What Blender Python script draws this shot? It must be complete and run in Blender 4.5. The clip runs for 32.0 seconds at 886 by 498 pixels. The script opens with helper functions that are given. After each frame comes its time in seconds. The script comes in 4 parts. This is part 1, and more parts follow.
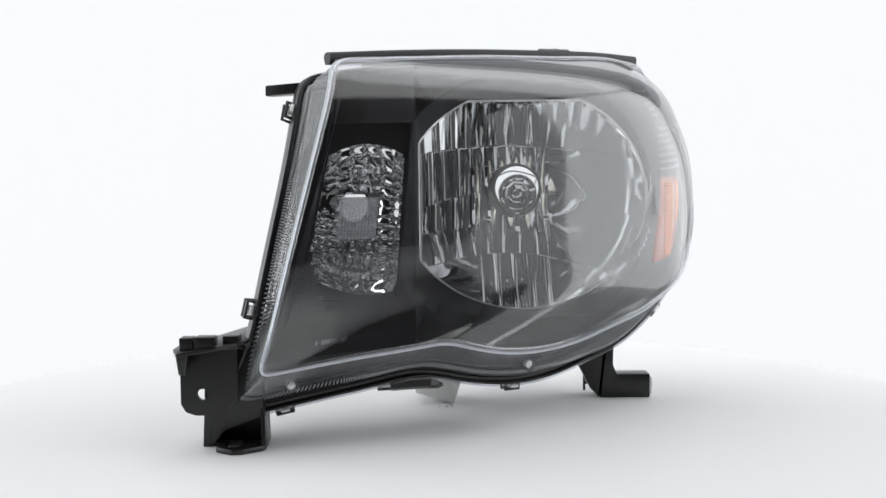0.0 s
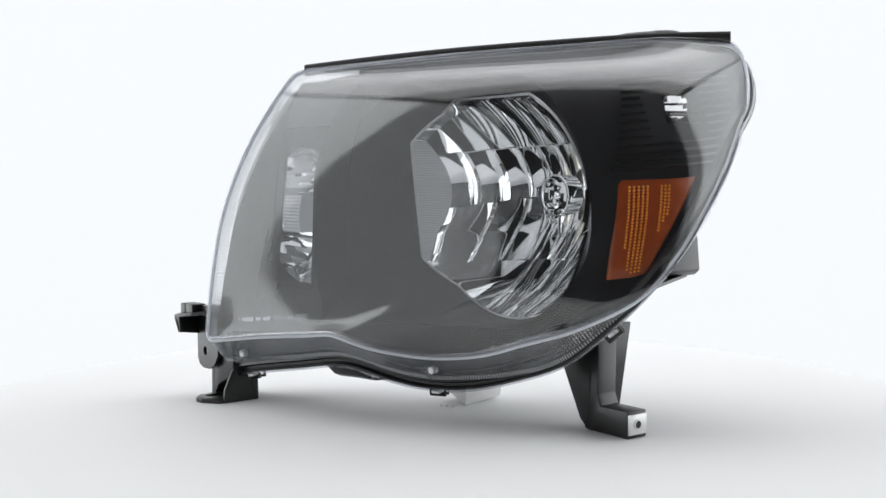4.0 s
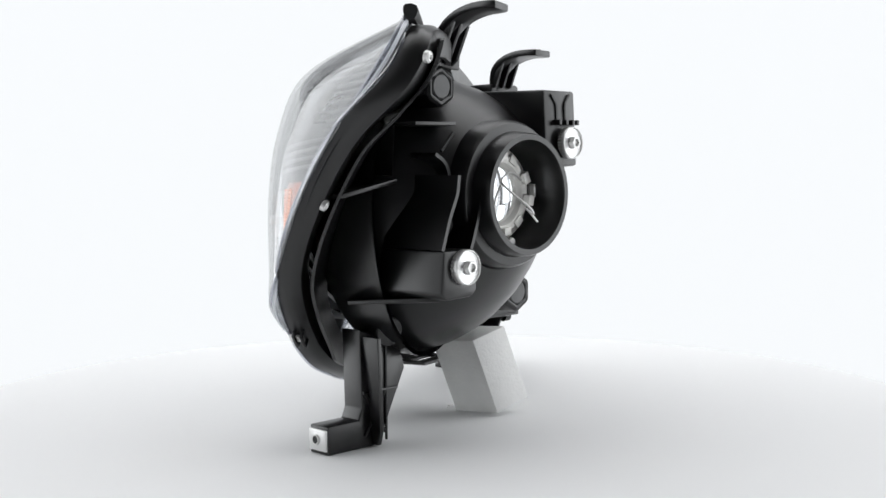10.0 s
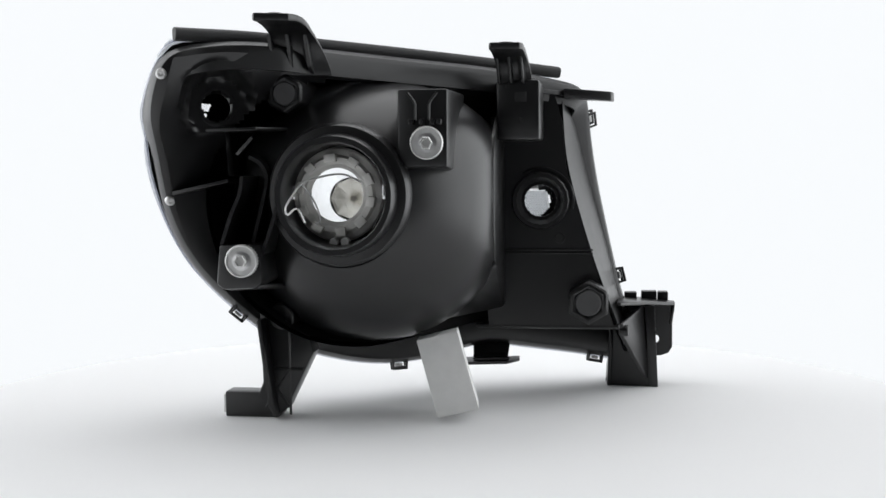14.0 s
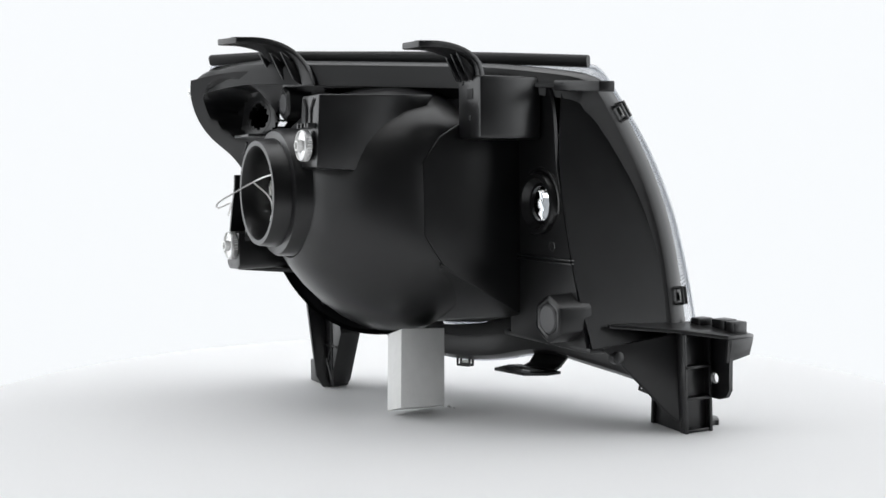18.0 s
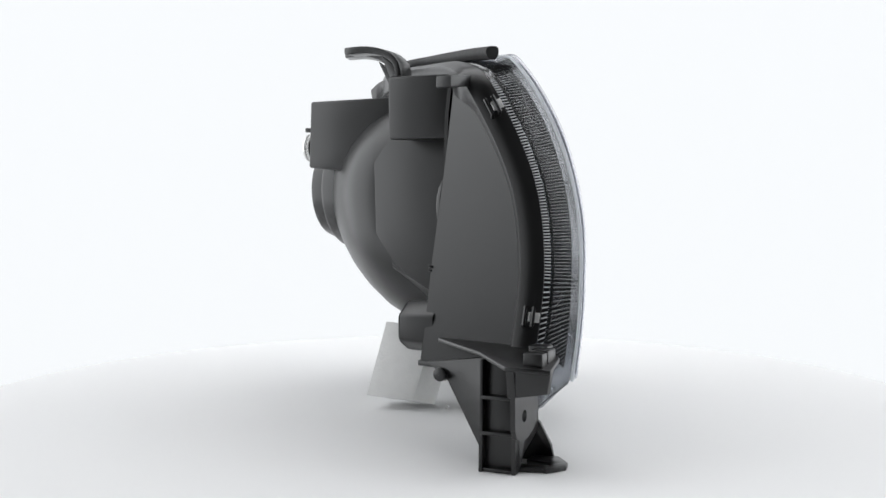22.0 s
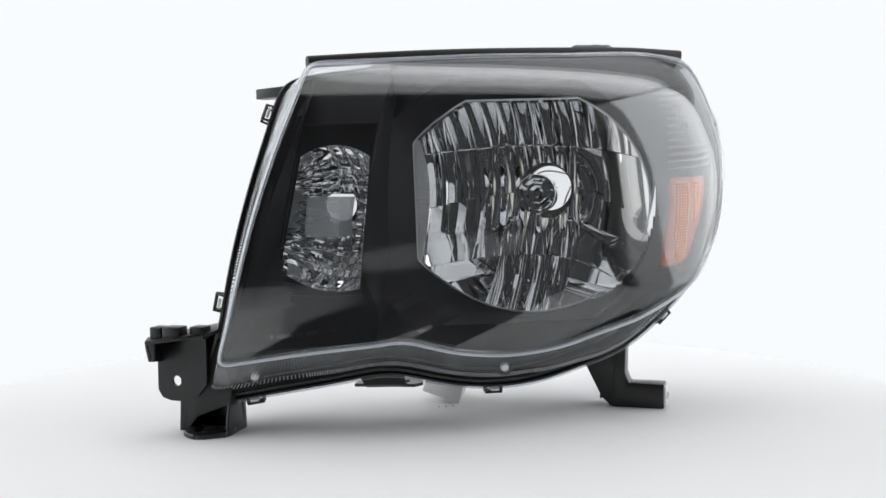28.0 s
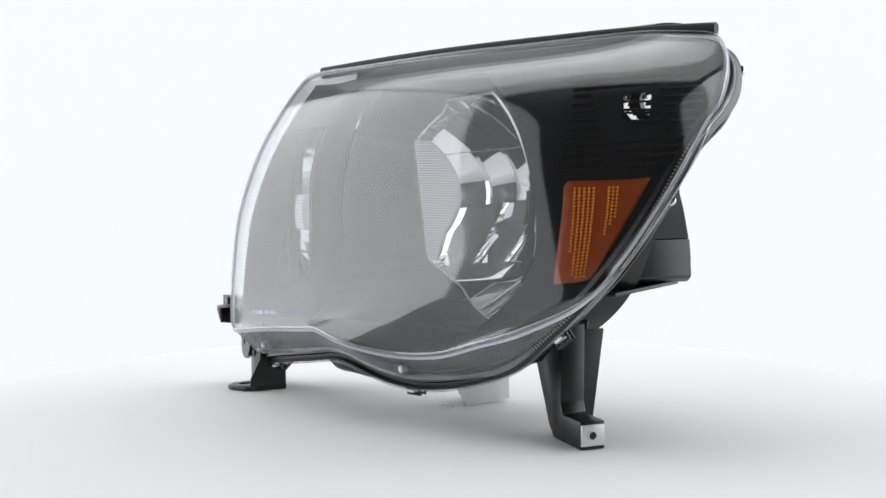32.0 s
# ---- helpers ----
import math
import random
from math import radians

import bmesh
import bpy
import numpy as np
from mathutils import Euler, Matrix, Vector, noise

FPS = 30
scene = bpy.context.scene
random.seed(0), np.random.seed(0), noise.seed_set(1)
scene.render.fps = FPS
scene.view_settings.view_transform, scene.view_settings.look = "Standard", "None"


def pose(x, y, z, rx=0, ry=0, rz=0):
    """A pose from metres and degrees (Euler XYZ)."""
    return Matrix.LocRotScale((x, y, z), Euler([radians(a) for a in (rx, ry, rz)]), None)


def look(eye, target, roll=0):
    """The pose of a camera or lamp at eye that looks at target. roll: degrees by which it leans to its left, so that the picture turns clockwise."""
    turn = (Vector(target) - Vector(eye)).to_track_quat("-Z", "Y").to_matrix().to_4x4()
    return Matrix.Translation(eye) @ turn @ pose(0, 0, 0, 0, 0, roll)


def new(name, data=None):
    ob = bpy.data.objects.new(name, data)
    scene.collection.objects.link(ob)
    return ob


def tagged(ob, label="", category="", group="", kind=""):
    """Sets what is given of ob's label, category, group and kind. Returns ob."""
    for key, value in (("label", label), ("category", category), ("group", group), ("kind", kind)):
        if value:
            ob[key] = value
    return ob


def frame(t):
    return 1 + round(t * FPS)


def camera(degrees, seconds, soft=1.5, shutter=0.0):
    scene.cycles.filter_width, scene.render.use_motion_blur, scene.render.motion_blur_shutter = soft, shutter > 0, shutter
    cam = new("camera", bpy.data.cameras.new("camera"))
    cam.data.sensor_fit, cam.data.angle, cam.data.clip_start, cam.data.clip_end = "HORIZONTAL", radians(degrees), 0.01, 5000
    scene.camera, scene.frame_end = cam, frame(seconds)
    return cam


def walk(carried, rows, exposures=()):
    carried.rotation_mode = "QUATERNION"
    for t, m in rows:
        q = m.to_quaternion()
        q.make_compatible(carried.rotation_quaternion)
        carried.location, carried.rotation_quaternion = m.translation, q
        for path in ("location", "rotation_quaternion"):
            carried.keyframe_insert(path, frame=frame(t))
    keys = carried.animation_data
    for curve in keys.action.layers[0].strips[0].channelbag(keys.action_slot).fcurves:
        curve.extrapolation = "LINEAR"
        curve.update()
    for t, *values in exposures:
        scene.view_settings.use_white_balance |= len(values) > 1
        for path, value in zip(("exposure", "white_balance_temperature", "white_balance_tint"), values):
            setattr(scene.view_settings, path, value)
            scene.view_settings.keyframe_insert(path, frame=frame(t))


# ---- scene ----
# The camera stands still; the turntable carries the lamp round.
cam = camera(42.14, 32.0)
STAND = pose(0, -1.0, 0.2109, 85.9185, 0.4927, 0.1539)
walk(cam, [(0.0, STAND), (32.0, STAND)])

RATE = 13.4274  # degrees per second, clockwise from above


# ---- light: a white product tent, open behind the camera ----
world = bpy.data.worlds.new("world")
scene.world = world
world.use_nodes = True
world.node_tree.nodes["Background"].inputs[0].default_value = (0.05, 0.051, 0.053, 1)
world.node_tree.nodes["Background"].inputs[1].default_value = 1.0


def softbox(name, eye, target, w, h, watts, colour=(1, 1, 1)):
    data = bpy.data.lights.new(name, "AREA")
    data.shape, data.size, data.size_y, data.energy, data.color = "RECTANGLE", w, h, watts, colour
    ob = new(name, data)
    ob.matrix_world = look(eye, target)
    return ob


softbox("softbox_top", (0, 0.4, 2.2), (0, 0.4, 0), 3.8, 2.7, 32)
scene.view_settings.exposure = 0.0


# ---- materials ----
def mat(name, colour, rough=0.5, metal=0.0, spec=0.5):
    m = bpy.data.materials.new(name)
    m.use_nodes = True
    b = m.node_tree.nodes["Principled BSDF"]
    b.inputs["Base Color"].default_value = (*colour, 1)
    b.inputs["Roughness"].default_value = rough
    b.inputs["Metallic"].default_value = metal
    b.inputs["Specular IOR Level"].default_value = spec
    return m


def node(m, kind, **inputs):
    n = m.node_tree.nodes.new(kind)
    for key, value in inputs.items():
        n.inputs[key.replace("_", " ")].default_value = value
    return n


def wire(m, a, b):
    m.node_tree.links.new(a, b)


def grain(m, scale, low, high, bump=0.0, rough=None, fine=None, dist=0.001):
    """Mottles the base colour between two colours, varies the gloss and adds fine relief."""
    b = m.node_tree.nodes["Principled BSDF"]
    co = node(m, "ShaderNodeTexCoord")
    n = node(m, "ShaderNodeTexNoise", Scale=scale, Detail=5.0)
    wire(m, co.outputs["Object"], n.inputs["Vector"])
    mix = node(m, "ShaderNodeMix")
    mix.data_type = "RGBA"
    mix.inputs[6].default_value, mix.inputs[7].default_value = (*low, 1), (*high, 1)
    wire(m, n.outputs["Fac"], mix.inputs[0])
    wire(m, mix.outputs[2], b.inputs["Base Color"])
    if rough:
        r = node(m, "ShaderNodeMapRange", To_Min=rough[0], To_Max=rough[1])
        wire(m, n.outputs["Fac"], r.inputs[0])
        wire(m, r.outputs[0], b.inputs["Roughness"])
    if bump:
        f = node(m, "ShaderNodeTexNoise", Scale=fine or scale * 8, Detail=3.0)
        wire(m, co.outputs["Object"], f.inputs["Vector"])
        bp = node(m, "ShaderNodeBump", Strength=bump, Distance=dist)
        wire(m, f.outputs["Fac"], bp.inputs["Height"])
        wire(m, bp.outputs["Normal"], b.inputs["Normal"])
    return m


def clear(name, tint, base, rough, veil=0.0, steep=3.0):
    """Clear plastic: light passes straight through, and gloss rises towards grazing angles. veil mixes in milky white.
    """
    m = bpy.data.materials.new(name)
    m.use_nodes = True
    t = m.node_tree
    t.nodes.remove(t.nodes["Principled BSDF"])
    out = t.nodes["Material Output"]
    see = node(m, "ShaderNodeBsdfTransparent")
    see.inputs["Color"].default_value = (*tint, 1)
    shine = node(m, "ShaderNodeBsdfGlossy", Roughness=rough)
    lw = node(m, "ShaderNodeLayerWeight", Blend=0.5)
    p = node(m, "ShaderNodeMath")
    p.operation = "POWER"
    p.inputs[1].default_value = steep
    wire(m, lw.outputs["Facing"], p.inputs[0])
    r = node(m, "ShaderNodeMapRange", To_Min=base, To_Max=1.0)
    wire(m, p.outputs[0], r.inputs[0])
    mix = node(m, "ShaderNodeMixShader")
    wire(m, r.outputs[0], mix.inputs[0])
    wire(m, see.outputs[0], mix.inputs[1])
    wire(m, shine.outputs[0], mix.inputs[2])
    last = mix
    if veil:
        pale = node(m, "ShaderNodeBsdfDiffuse")
        pale.inputs["Color"].default_value = (0.8, 0.82, 0.84, 1)
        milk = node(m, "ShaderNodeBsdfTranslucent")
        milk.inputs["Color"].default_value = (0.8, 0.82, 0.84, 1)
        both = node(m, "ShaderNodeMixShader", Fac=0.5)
        wire(m, pale.outputs[0], both.inputs[1])
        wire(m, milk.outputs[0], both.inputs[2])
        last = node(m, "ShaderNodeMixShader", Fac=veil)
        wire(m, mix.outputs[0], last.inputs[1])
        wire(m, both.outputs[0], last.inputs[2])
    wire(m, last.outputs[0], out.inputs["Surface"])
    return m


BLACK = grain(mat("black_plastic", (0.007, 0.007, 0.0075), 0.4, 0, 0.6), 60, (0.0055, 0.0055, 0.006), (0.0085, 0.0085, 0.009), 0.1, (0.27, 0.37), 1400, 0.0002)
SATIN = grain(mat("black_bezel", (0.006, 0.006, 0.0065), 0.5, 0, 0.22), 40, (0.005, 0.005, 0.0055), (0.007, 0.007, 0.008), 0.1, (0.46, 0.56), 900, 0.0002)
GLOSS = grain(mat("black_gloss", (0.006, 0.006, 0.0065), 0.2, 0, 0.5), 60, (0.005, 0.005, 0.0055), (0.007, 0.007, 0.0075), 0.05, (0.16, 0.24))
RUBBER = grain(mat("black_rubber", (0.008, 0.008, 0.0085), 0.5), 80, (0.006, 0.006, 0.0065), (0.011, 0.011, 0.0115), 0.3, (0.5, 0.65), 900, 0.0005)
CHROME = mat("chrome", (0.92, 0.925, 0.93), 0.03, 1.0)
FROSTED = mat("satin_chrome", (0.80, 0.80, 0.81), 0.38, 0.8)
FOIL = grain(mat("pale_foil", (0.78, 0.75, 0.68), 0.2, 0.9), 90, (0.72, 0.69, 0.62), (0.84, 0.81, 0.74), 0.05, (0.16, 0.26))
STEEL = grain(mat("zinc_steel", (0.75, 0.75, 0.74), 0.3, 0.5), 120, (0.68, 0.68, 0.67), (0.82, 0.82, 0.81), 0.15, (0.24, 0.4))
CAST = grain(mat("cast_metal", (0.76, 0.75, 0.72), 0.4, 0.25), 120, (0.68, 0.67, 0.64), (0.82, 0.81, 0.78), 0.2, (0.35, 0.5))
GREY = grain(mat("grey_plastic", (0.07, 0.07, 0.072), 0.45), 90, (0.06, 0.06, 0.062), (0.08, 0.08, 0.082), 0.1, (0.4, 0.5))
BRUSHED = mat("brushed_metal", (0.8, 0.8, 0.8), 0.3, 1.0)
AMBER = grain(mat("amber_plastic", (0.36, 0.058, 0.001), 0.22), 150, (0.29, 0.042, 0.001), (0.43, 0.074, 0.0015), 0.1, (0.18, 0.3))
AMBER_BRIGHT = grain(mat("amber_bead", (0.95, 0.30, 0.012), 0.2), 200, (0.9, 0.25, 0.01), (1.0, 0.36, 0.015))
LENS = clear("clear_lens", (0.97, 0.975, 0.98), 0.078, 0.07, steep=3.8)
BEAD = clear("clear_edge", (0.80, 0.81, 0.85), 0.18, 0.06)
# Nearly all white veil: the lens edge's highlight put into the colour.
EDGE_GLINT = clear("painted_edge_glint", (0.80, 0.81, 0.84), 0.35, 0.1, 0.92)
# Ribs whitened by their veil: glints on clear plastic put into the colour.
GLINT = clear("painted_glint", (0.80, 0.81, 0.84), 0.35, 0.06, 0.55)
FIN = clear("whitened_rib", (0.86, 0.87, 0.89), 0.16, 0.06, 0.22)
SKIRT = clear("clear_skirt", (0.86, 0.87, 0.89), 0.055, 0.05, 0.015)
CAP = clear("ribbed_clear", (0.45, 0.46, 0.47), 0.18, 0.12, 0.6)
FOAM = grain(mat("white_foam", (0.8, 0.8, 0.79), 0.9), 90, (0.74, 0.74, 0.73), (0.84, 0.84, 0.83), 0.5, (0.85, 0.95), 420, 0.001)
TABLE = grain(mat("white_table", (0.745, 0.745, 0.745), 0.6, 0, 0.12), 6, (0.735, 0.737, 0.74), (0.755, 0.755, 0.755), 0.05, (0.55, 0.7), 700, 0.0002)
TENT = grain(mat("white_fabric", (0.85, 0.85, 0.86), 0.9), 8, (0.83, 0.83, 0.84), (0.87, 0.87, 0.88), 0.1, (0.85, 0.95), 600, 0.0005)


# White fabric that emits by itself; no lamps stand behind it.
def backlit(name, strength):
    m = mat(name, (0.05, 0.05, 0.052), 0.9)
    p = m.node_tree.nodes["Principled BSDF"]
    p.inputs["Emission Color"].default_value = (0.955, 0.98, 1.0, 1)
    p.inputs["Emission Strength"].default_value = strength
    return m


# One fabric at four glow strengths, set to suit the lens reflections.
GLOW = backlit("glow_fabric", 0.905)
BRIGHT = backlit("bright_glow_fabric", 2.4)
DIM = backlit("dim_glow_fabric", 0.75)
FAINT = backlit("faint_glow_fabric", 0.25)


# ---- mesh helpers ----
def smooth(bm, angle=35):
    bm.normal_update()
    for f in bm.faces:
        f.smooth = True
    for e in bm.edges:
        e.smooth = e.is_boundary or (len(e.link_faces) == 2 and e.calc_face_angle(0) < radians(angle))


def part(name, bm, material, parent=None, label="", angle=35):
    smooth(bm, angle)
    me = bpy.data.meshes.new(name)
    bm.to_mesh(me)
    bm.free()
    me.materials.append(material)
    ob = new(name, me)
    ob.parent = parent
    if label:
        tagged(ob, label)
    return ob


def spline(points, n):
    """n points at even steps of a Catmull-Rom curve through the given ones."""
    p = np.array(points, float)
    p = np.vstack([2 * p[0] - p[1], p, 2 * p[-1] - p[-2]])
    dense = []
    for i in range(1, len(p) - 2):
        for k in range(24):
            t = k / 24
            a, b, c, d = p[i - 1], p[i], p[i + 1], p[i + 2]
            dense.append(0.5 * (2 * b + (c - a) * t + (2 * a - 5 * b + 4 * c - d) * t * t + (3 * b - a - 3 * c + d) * t ** 3))
    dense.append(p[-2])
    dense = np.array(dense)
    run = np.r_[0, np.cumsum(np.linalg.norm(np.diff(dense, axis=0), axis=1))]
    at = np.linspace(0, run[-1], n)
    return np.stack([np.interp(at, run, dense[:, k]) for k in range(p.shape[1])], axis=1)


def loft(loops, closed=True, cap=False, bm=None):
    """Skin over loops of equally many points."""
    bm = bm or bmesh.new()
    rows = [[bm.verts.new(q) for q in loop] for loop in loops]
    n = len(rows[0])
    for a, b in zip(rows[:-1], rows[1:]):
        for i in range(n if closed else n - 1):
            j = (i + 1) % n
            bm.faces.new((a[i], a[j], b[j], b[i]))
    if cap:
        bm.faces.new(rows[0][::-1])
        bm.faces.new(rows[-1])
    return bm


def tidy(bm):
    bmesh.ops.recalc_face_normals(bm, faces=bm.faces)
    return bm


def soften(bm, width, seg=2):
    bmesh.ops.bevel(bm, geom=[e for e in bm.edges if e.calc_face_angle(0) > 0.4], offset=width, segments=seg, affect="EDGES", profile=0.5)
    return bm


def slab(outline, push, bevel=0.0012, bm=None):
    """A flat outline pushed along a vector, with softened edges."""
    bm = bm or bmesh.new()
    push = Vector(push)
    a = [bm.verts.new(p) for p in outline]
    b = [bm.verts.new(Vector(p) + push) for p in outline]
    n = len(a)
    bm.faces.new(a[::-1])
    bm.faces.new(b)
    for i in range(n):
        bm.faces.new((a[i], a[(i + 1) % n], b[(i + 1) % n], b[i]))
    tidy(bm)
    if bevel:
        soften(bm, bevel)
    return bm


def block(lo, hi, bevel=0.0015, m=None):
    (x0, y0, z0), (x1, y1, z1) = lo, hi
    bm = slab([(x0, y0, z0), (x1, y0, z0), (x1, y1, z0), (x0, y1, z0)], (0, 0, z1 - z0), bevel)
    if m is not None:
        bm.transform(m)
    return bm


def frame_of(way):
    way = Vector(way).normalized()
    side = way.cross(Vector((0, 0, 1)) if abs(way.z) < 0.9 else Vector((1, 0, 0))).normalized()
    return way, side, side.cross(way).normalized()


def lathe(at, way, profile, n=40, cap=False, bm=None, gear=0.0, start=0.0):
    """Turns (along, radius) about an axis."""
    way, side, up = frame_of(way)
    at = Vector(at)
    loops = []
    for d, r in profile:
        loops.append([at + way * d + (side * math.cos(start + 2 * math.pi * i / n) + up * math.sin(start + 2 * math.pi * i / n)) * (r - (gear if i % 2 else 0)) for i in range(n)])
    return tidy(loft(loops, True, cap, bm))


def tube(path, r, n=8, bm=None):
    """A round bar along a path."""
    path = [Vector(p) for p in path]
    loops = []
    up = None
    for i, p in enumerate(path):
        way = (path[min(i + 1, len(path) - 1)] - path[max(i - 1, 0)]).normalized()
        up = (way.orthogonal() if up is None else up - way * up.dot(way)).normalized()
        side = way.cross(up)
        loops.append([p + (up * math.cos(2 * math.pi * k / n) + side * math.sin(2 * math.pi * k / n)) * r for k in range(n)])
    return tidy(loft(loops, True, True, bm))


def strap(path, across, widths, thick, bevel=0.0012):
    """A flat strap along a path, with its width along the vector across."""
    path = [Vector(p) for p in path]
    across = Vector(across).normalized()
    loops = []
    for i, p in enumerate(path):
        way = (path[min(i + 1, len(path) - 1)] - path[max(i - 1, 0)]).normalized()
        up = across.cross(way).normalized() * thick / 2
        w = across * widths[i] / 2
        loops.append([p - w - up, p + w - up, p + w + up, p - w + up])
    bm = tidy(loft(loops, True, True))
    return soften(bm, bevel) if bevel else bm


def sweep(path, profile, outs, backs, closed=True):
    """A section (out, back) carried along a path, with the two directions given at each point."""
    loops = [[Vector(p) + Vector(o) * a + Vector(b) * c for a, c in profile] for p, o, b in zip(path, outs, backs)]
    if closed:
        loops.append(loops[0])
    bm = loft(loops, True, not closed)
    if closed:
        bmesh.ops.remove_doubles(bm, verts=bm.verts, dist=1e-6)
    return tidy(bm)


def thing(name, label, category, at=(0, 0, 0)):
    ob = new(name)
    ob.location = at
    return tagged(ob, label, category)


# ---- the tent and the turntable ----
HALF, BACK, TURN = 2.3, 2.6, 0.8  # half width, depth and corner radius of the tent


def fabric(name, plan, z0, z1, material, label):
    """An upright sheet of fabric along a plan, with a little thickness."""
    outer = [(x * 1.02, y * 1.02) for x, y in plan]
    loops = [[(x, y, z) for x, y in line] for line, z in ((plan, z0), (plan, z1), (outer, z1), (outer, z0))]
    return tagged(part(name, loft(loops, False), material), label, "backdrop", kind="structure")


def corner(side):
    return [(side * (HALF - TURN + TURN * math.sin(a)), BACK - TURN + TURN * math.cos(a)) for a in np.linspace(0, math.pi / 2, 14)]


fabric("backdrop", corner(-1)[::-1] + corner(1), -0.5, 1.25, GLOW, "white fabric sweep round the turntable, glow set in its material")
# Unseen glowing panels, added to light the lamp and reflect in its lens.
fabric("backdrop_top", corner(-1)[::-1] + corner(1), 1.25, 2.4, FAINT, "faintly glowing white fabric added high at the back, out of view")
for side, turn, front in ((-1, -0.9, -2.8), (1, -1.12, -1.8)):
    fabric("backdrop_side", [(side * HALF, BACK - TURN), (side * HALF, turn)], -0.5, 2.4, BRIGHT, "strongly glowing white fabric side added out of view for light and reflections")
    fabric("backdrop_wing", [(side * HALF, turn), (side * HALF, front)], -0.5, 2.4, DIM, "dimly glowing white fabric flap added out of view for lens reflections")
ground = part("ground", block((-2.4, -2.8, -0.54), (2.4, 2.7, -0.5), 0), TENT)
tagged(ground, "white fabric floor of the photo tent", "floor", kind="structure")
roof = part("ceiling", block((-2.4, -0.3, 2.4), (2.4, 2.7, 2.44), 0), TENT)
tagged(roof, "white fabric roof of the photo tent", "ceiling", kind="structure")

table = thing("turntable", "round white turntable with a smooth matt top", "turntable", (-0.012, -0.004, 0))
part("platter", lathe((0, 0, 0), (0, 0, -1), [(0, 0.0001), (0, 0.2), (0, 0.3), (0, 0.38), (0, 0.44), (0.0006, 0.4455), (0.0025, 0.447), (0.016, 0.447), (0.018, 0.444), (0.018, 0.12)], 160), TABLE, table)
part("pedestal", lathe((0, 0, -0.02), (0, 0, -1), [(0, 0.14), (0.02, 0.12), (0.4, 0.12), (0.44, 0.2), (0.48, 0.22)], 64, True), TABLE, table)

foam = thing("foam_block", "small white foam block propping the headlight from behind", "foam block")
o, ex, ey, up = Vector((-0.0345, 0.063, 0.0122)), Vector((0.035, -0.004, -0.0092)), Vector((0.005, -0.044, -0.003)), Vector((0.019, -0.0105, 0.063))
bm = slab([o, o + ex, o + ex + ey, o + ey], up, 0.0008)
part("body", bm, FOAM, foam)

crumb = thing("foam_crumb", "tiny crumb of white foam lying on the turntable", "crumb")
bm = bmesh.new()
bmesh.ops.create_icosphere(bm, subdivisions=2, radius=0.0022)
for v in bm.verts:
    v.co *= 0.7 + 0.6 * noise.noise(v.co * 900)
    v.co.z *= 0.6
bm.transform(Matrix.Translation((-0.0015, 0, 0.0012)))
for dx, dy, r in ((0.005, 0.003, 0.0010), (-0.006, -0.002, 0.0009)):
    bmesh.ops.create_icosphere(bm, subdivisions=1, radius=r, matrix=Matrix.Translation((dx - 0.0015, dy, r * 0.7)))
part("crumb_body", bm, FOAM, crumb)


# ---- the headlight ----
lamp = thing("headlight", "black car headlight assembly with a clear lens and amber side reflector", "headlight")

# edge of the lens face (E) and of the black flange (F); x outboard, y to the rear
E_LEFT = [(-0.1379, -0.1647, 0.0599), (-0.1292, -0.1659, 0.0867), (-0.1196, -0.1654, 0.1235), (-0.1074, -0.1604, 0.1723), (-0.0953, -0.1441, 0.2244), (-0.0869, -0.1209, 0.2663), (-0.0852, -0.0991, 0.2948)]
E_TOP = [(-0.0852, -0.0991, 0.2948), (-0.0245, -0.0526, 0.2999), (0.0329, -0.0074, 0.3047), (0.0936, 0.0476, 0.3084), (0.1503, 0.1064, 0.3127), (0.1905, 0.1496, 0.3096)]
E_RIGHT = [(0.1688, -0.0128, 0.0877), (0.2075, 0.0215, 0.1113), (0.2210, 0.0479, 0.1379), (0.2288, 0.0778, 0.1799), (0.2278, 0.1057, 0.2196), (0.2170, 0.1307, 0.2562), (0.2034, 0.1471, 0.2887), (0.1905, 0.1496, 0.3096)]
E_FOOT = [(-0.1379, -0.1647, 0.0599), (-0.0772, -0.1449, 0.0687), (-0.0186, -0.1237, 0.0750), (0.0009, -0.1190, 0.0772), (0.0312, -0.1049, 0.0689), (0.0528, -0.0842, 0.0640), (0.0764, -0.0654, 0.0626), (0.1082, -0.0462, 0.0669), (0.1415, -0.0299, 0.0784), (0.1688, -0.0128, 0.0877)]
F_LEFT = [(-0.1762, -0.1334, 0.0258), (-0.1534, -0.1376, 0.0772), (-0.1422, -0.1400, 0.1212), (-0.1345, -0.1380, 0.1563), (-0.1257, -0.1284, 0.1994), (-0.1198, -0.1094, 0.2402), (-0.1158, -0.0831, 0.2842)]
F_TOP = [(-0.1158, -0.0831, 0.2842), (-0.0440, -0.0349, 0.2968), (0.0184, 0.0111, 0.3019), (0.0857, 0.0691, 0.3064), (0.1482, 0.1288, 0.3097), (0.1911, 0.1677, 0.3009)]
F_RIGHT = [(0.1555, 0.0110, 0.0606), (0.1933, 0.0363, 0.1012), (0.2144, 0.0567, 0.1346), (0.2232, 0.0860, 0.1773), (0.2192, 0.1194, 0.2259), (0.2121, 0.1510, 0.2525), (0.2005, 0.1665, 0.2757), (0.1911, 0.1677, 0.3009)]
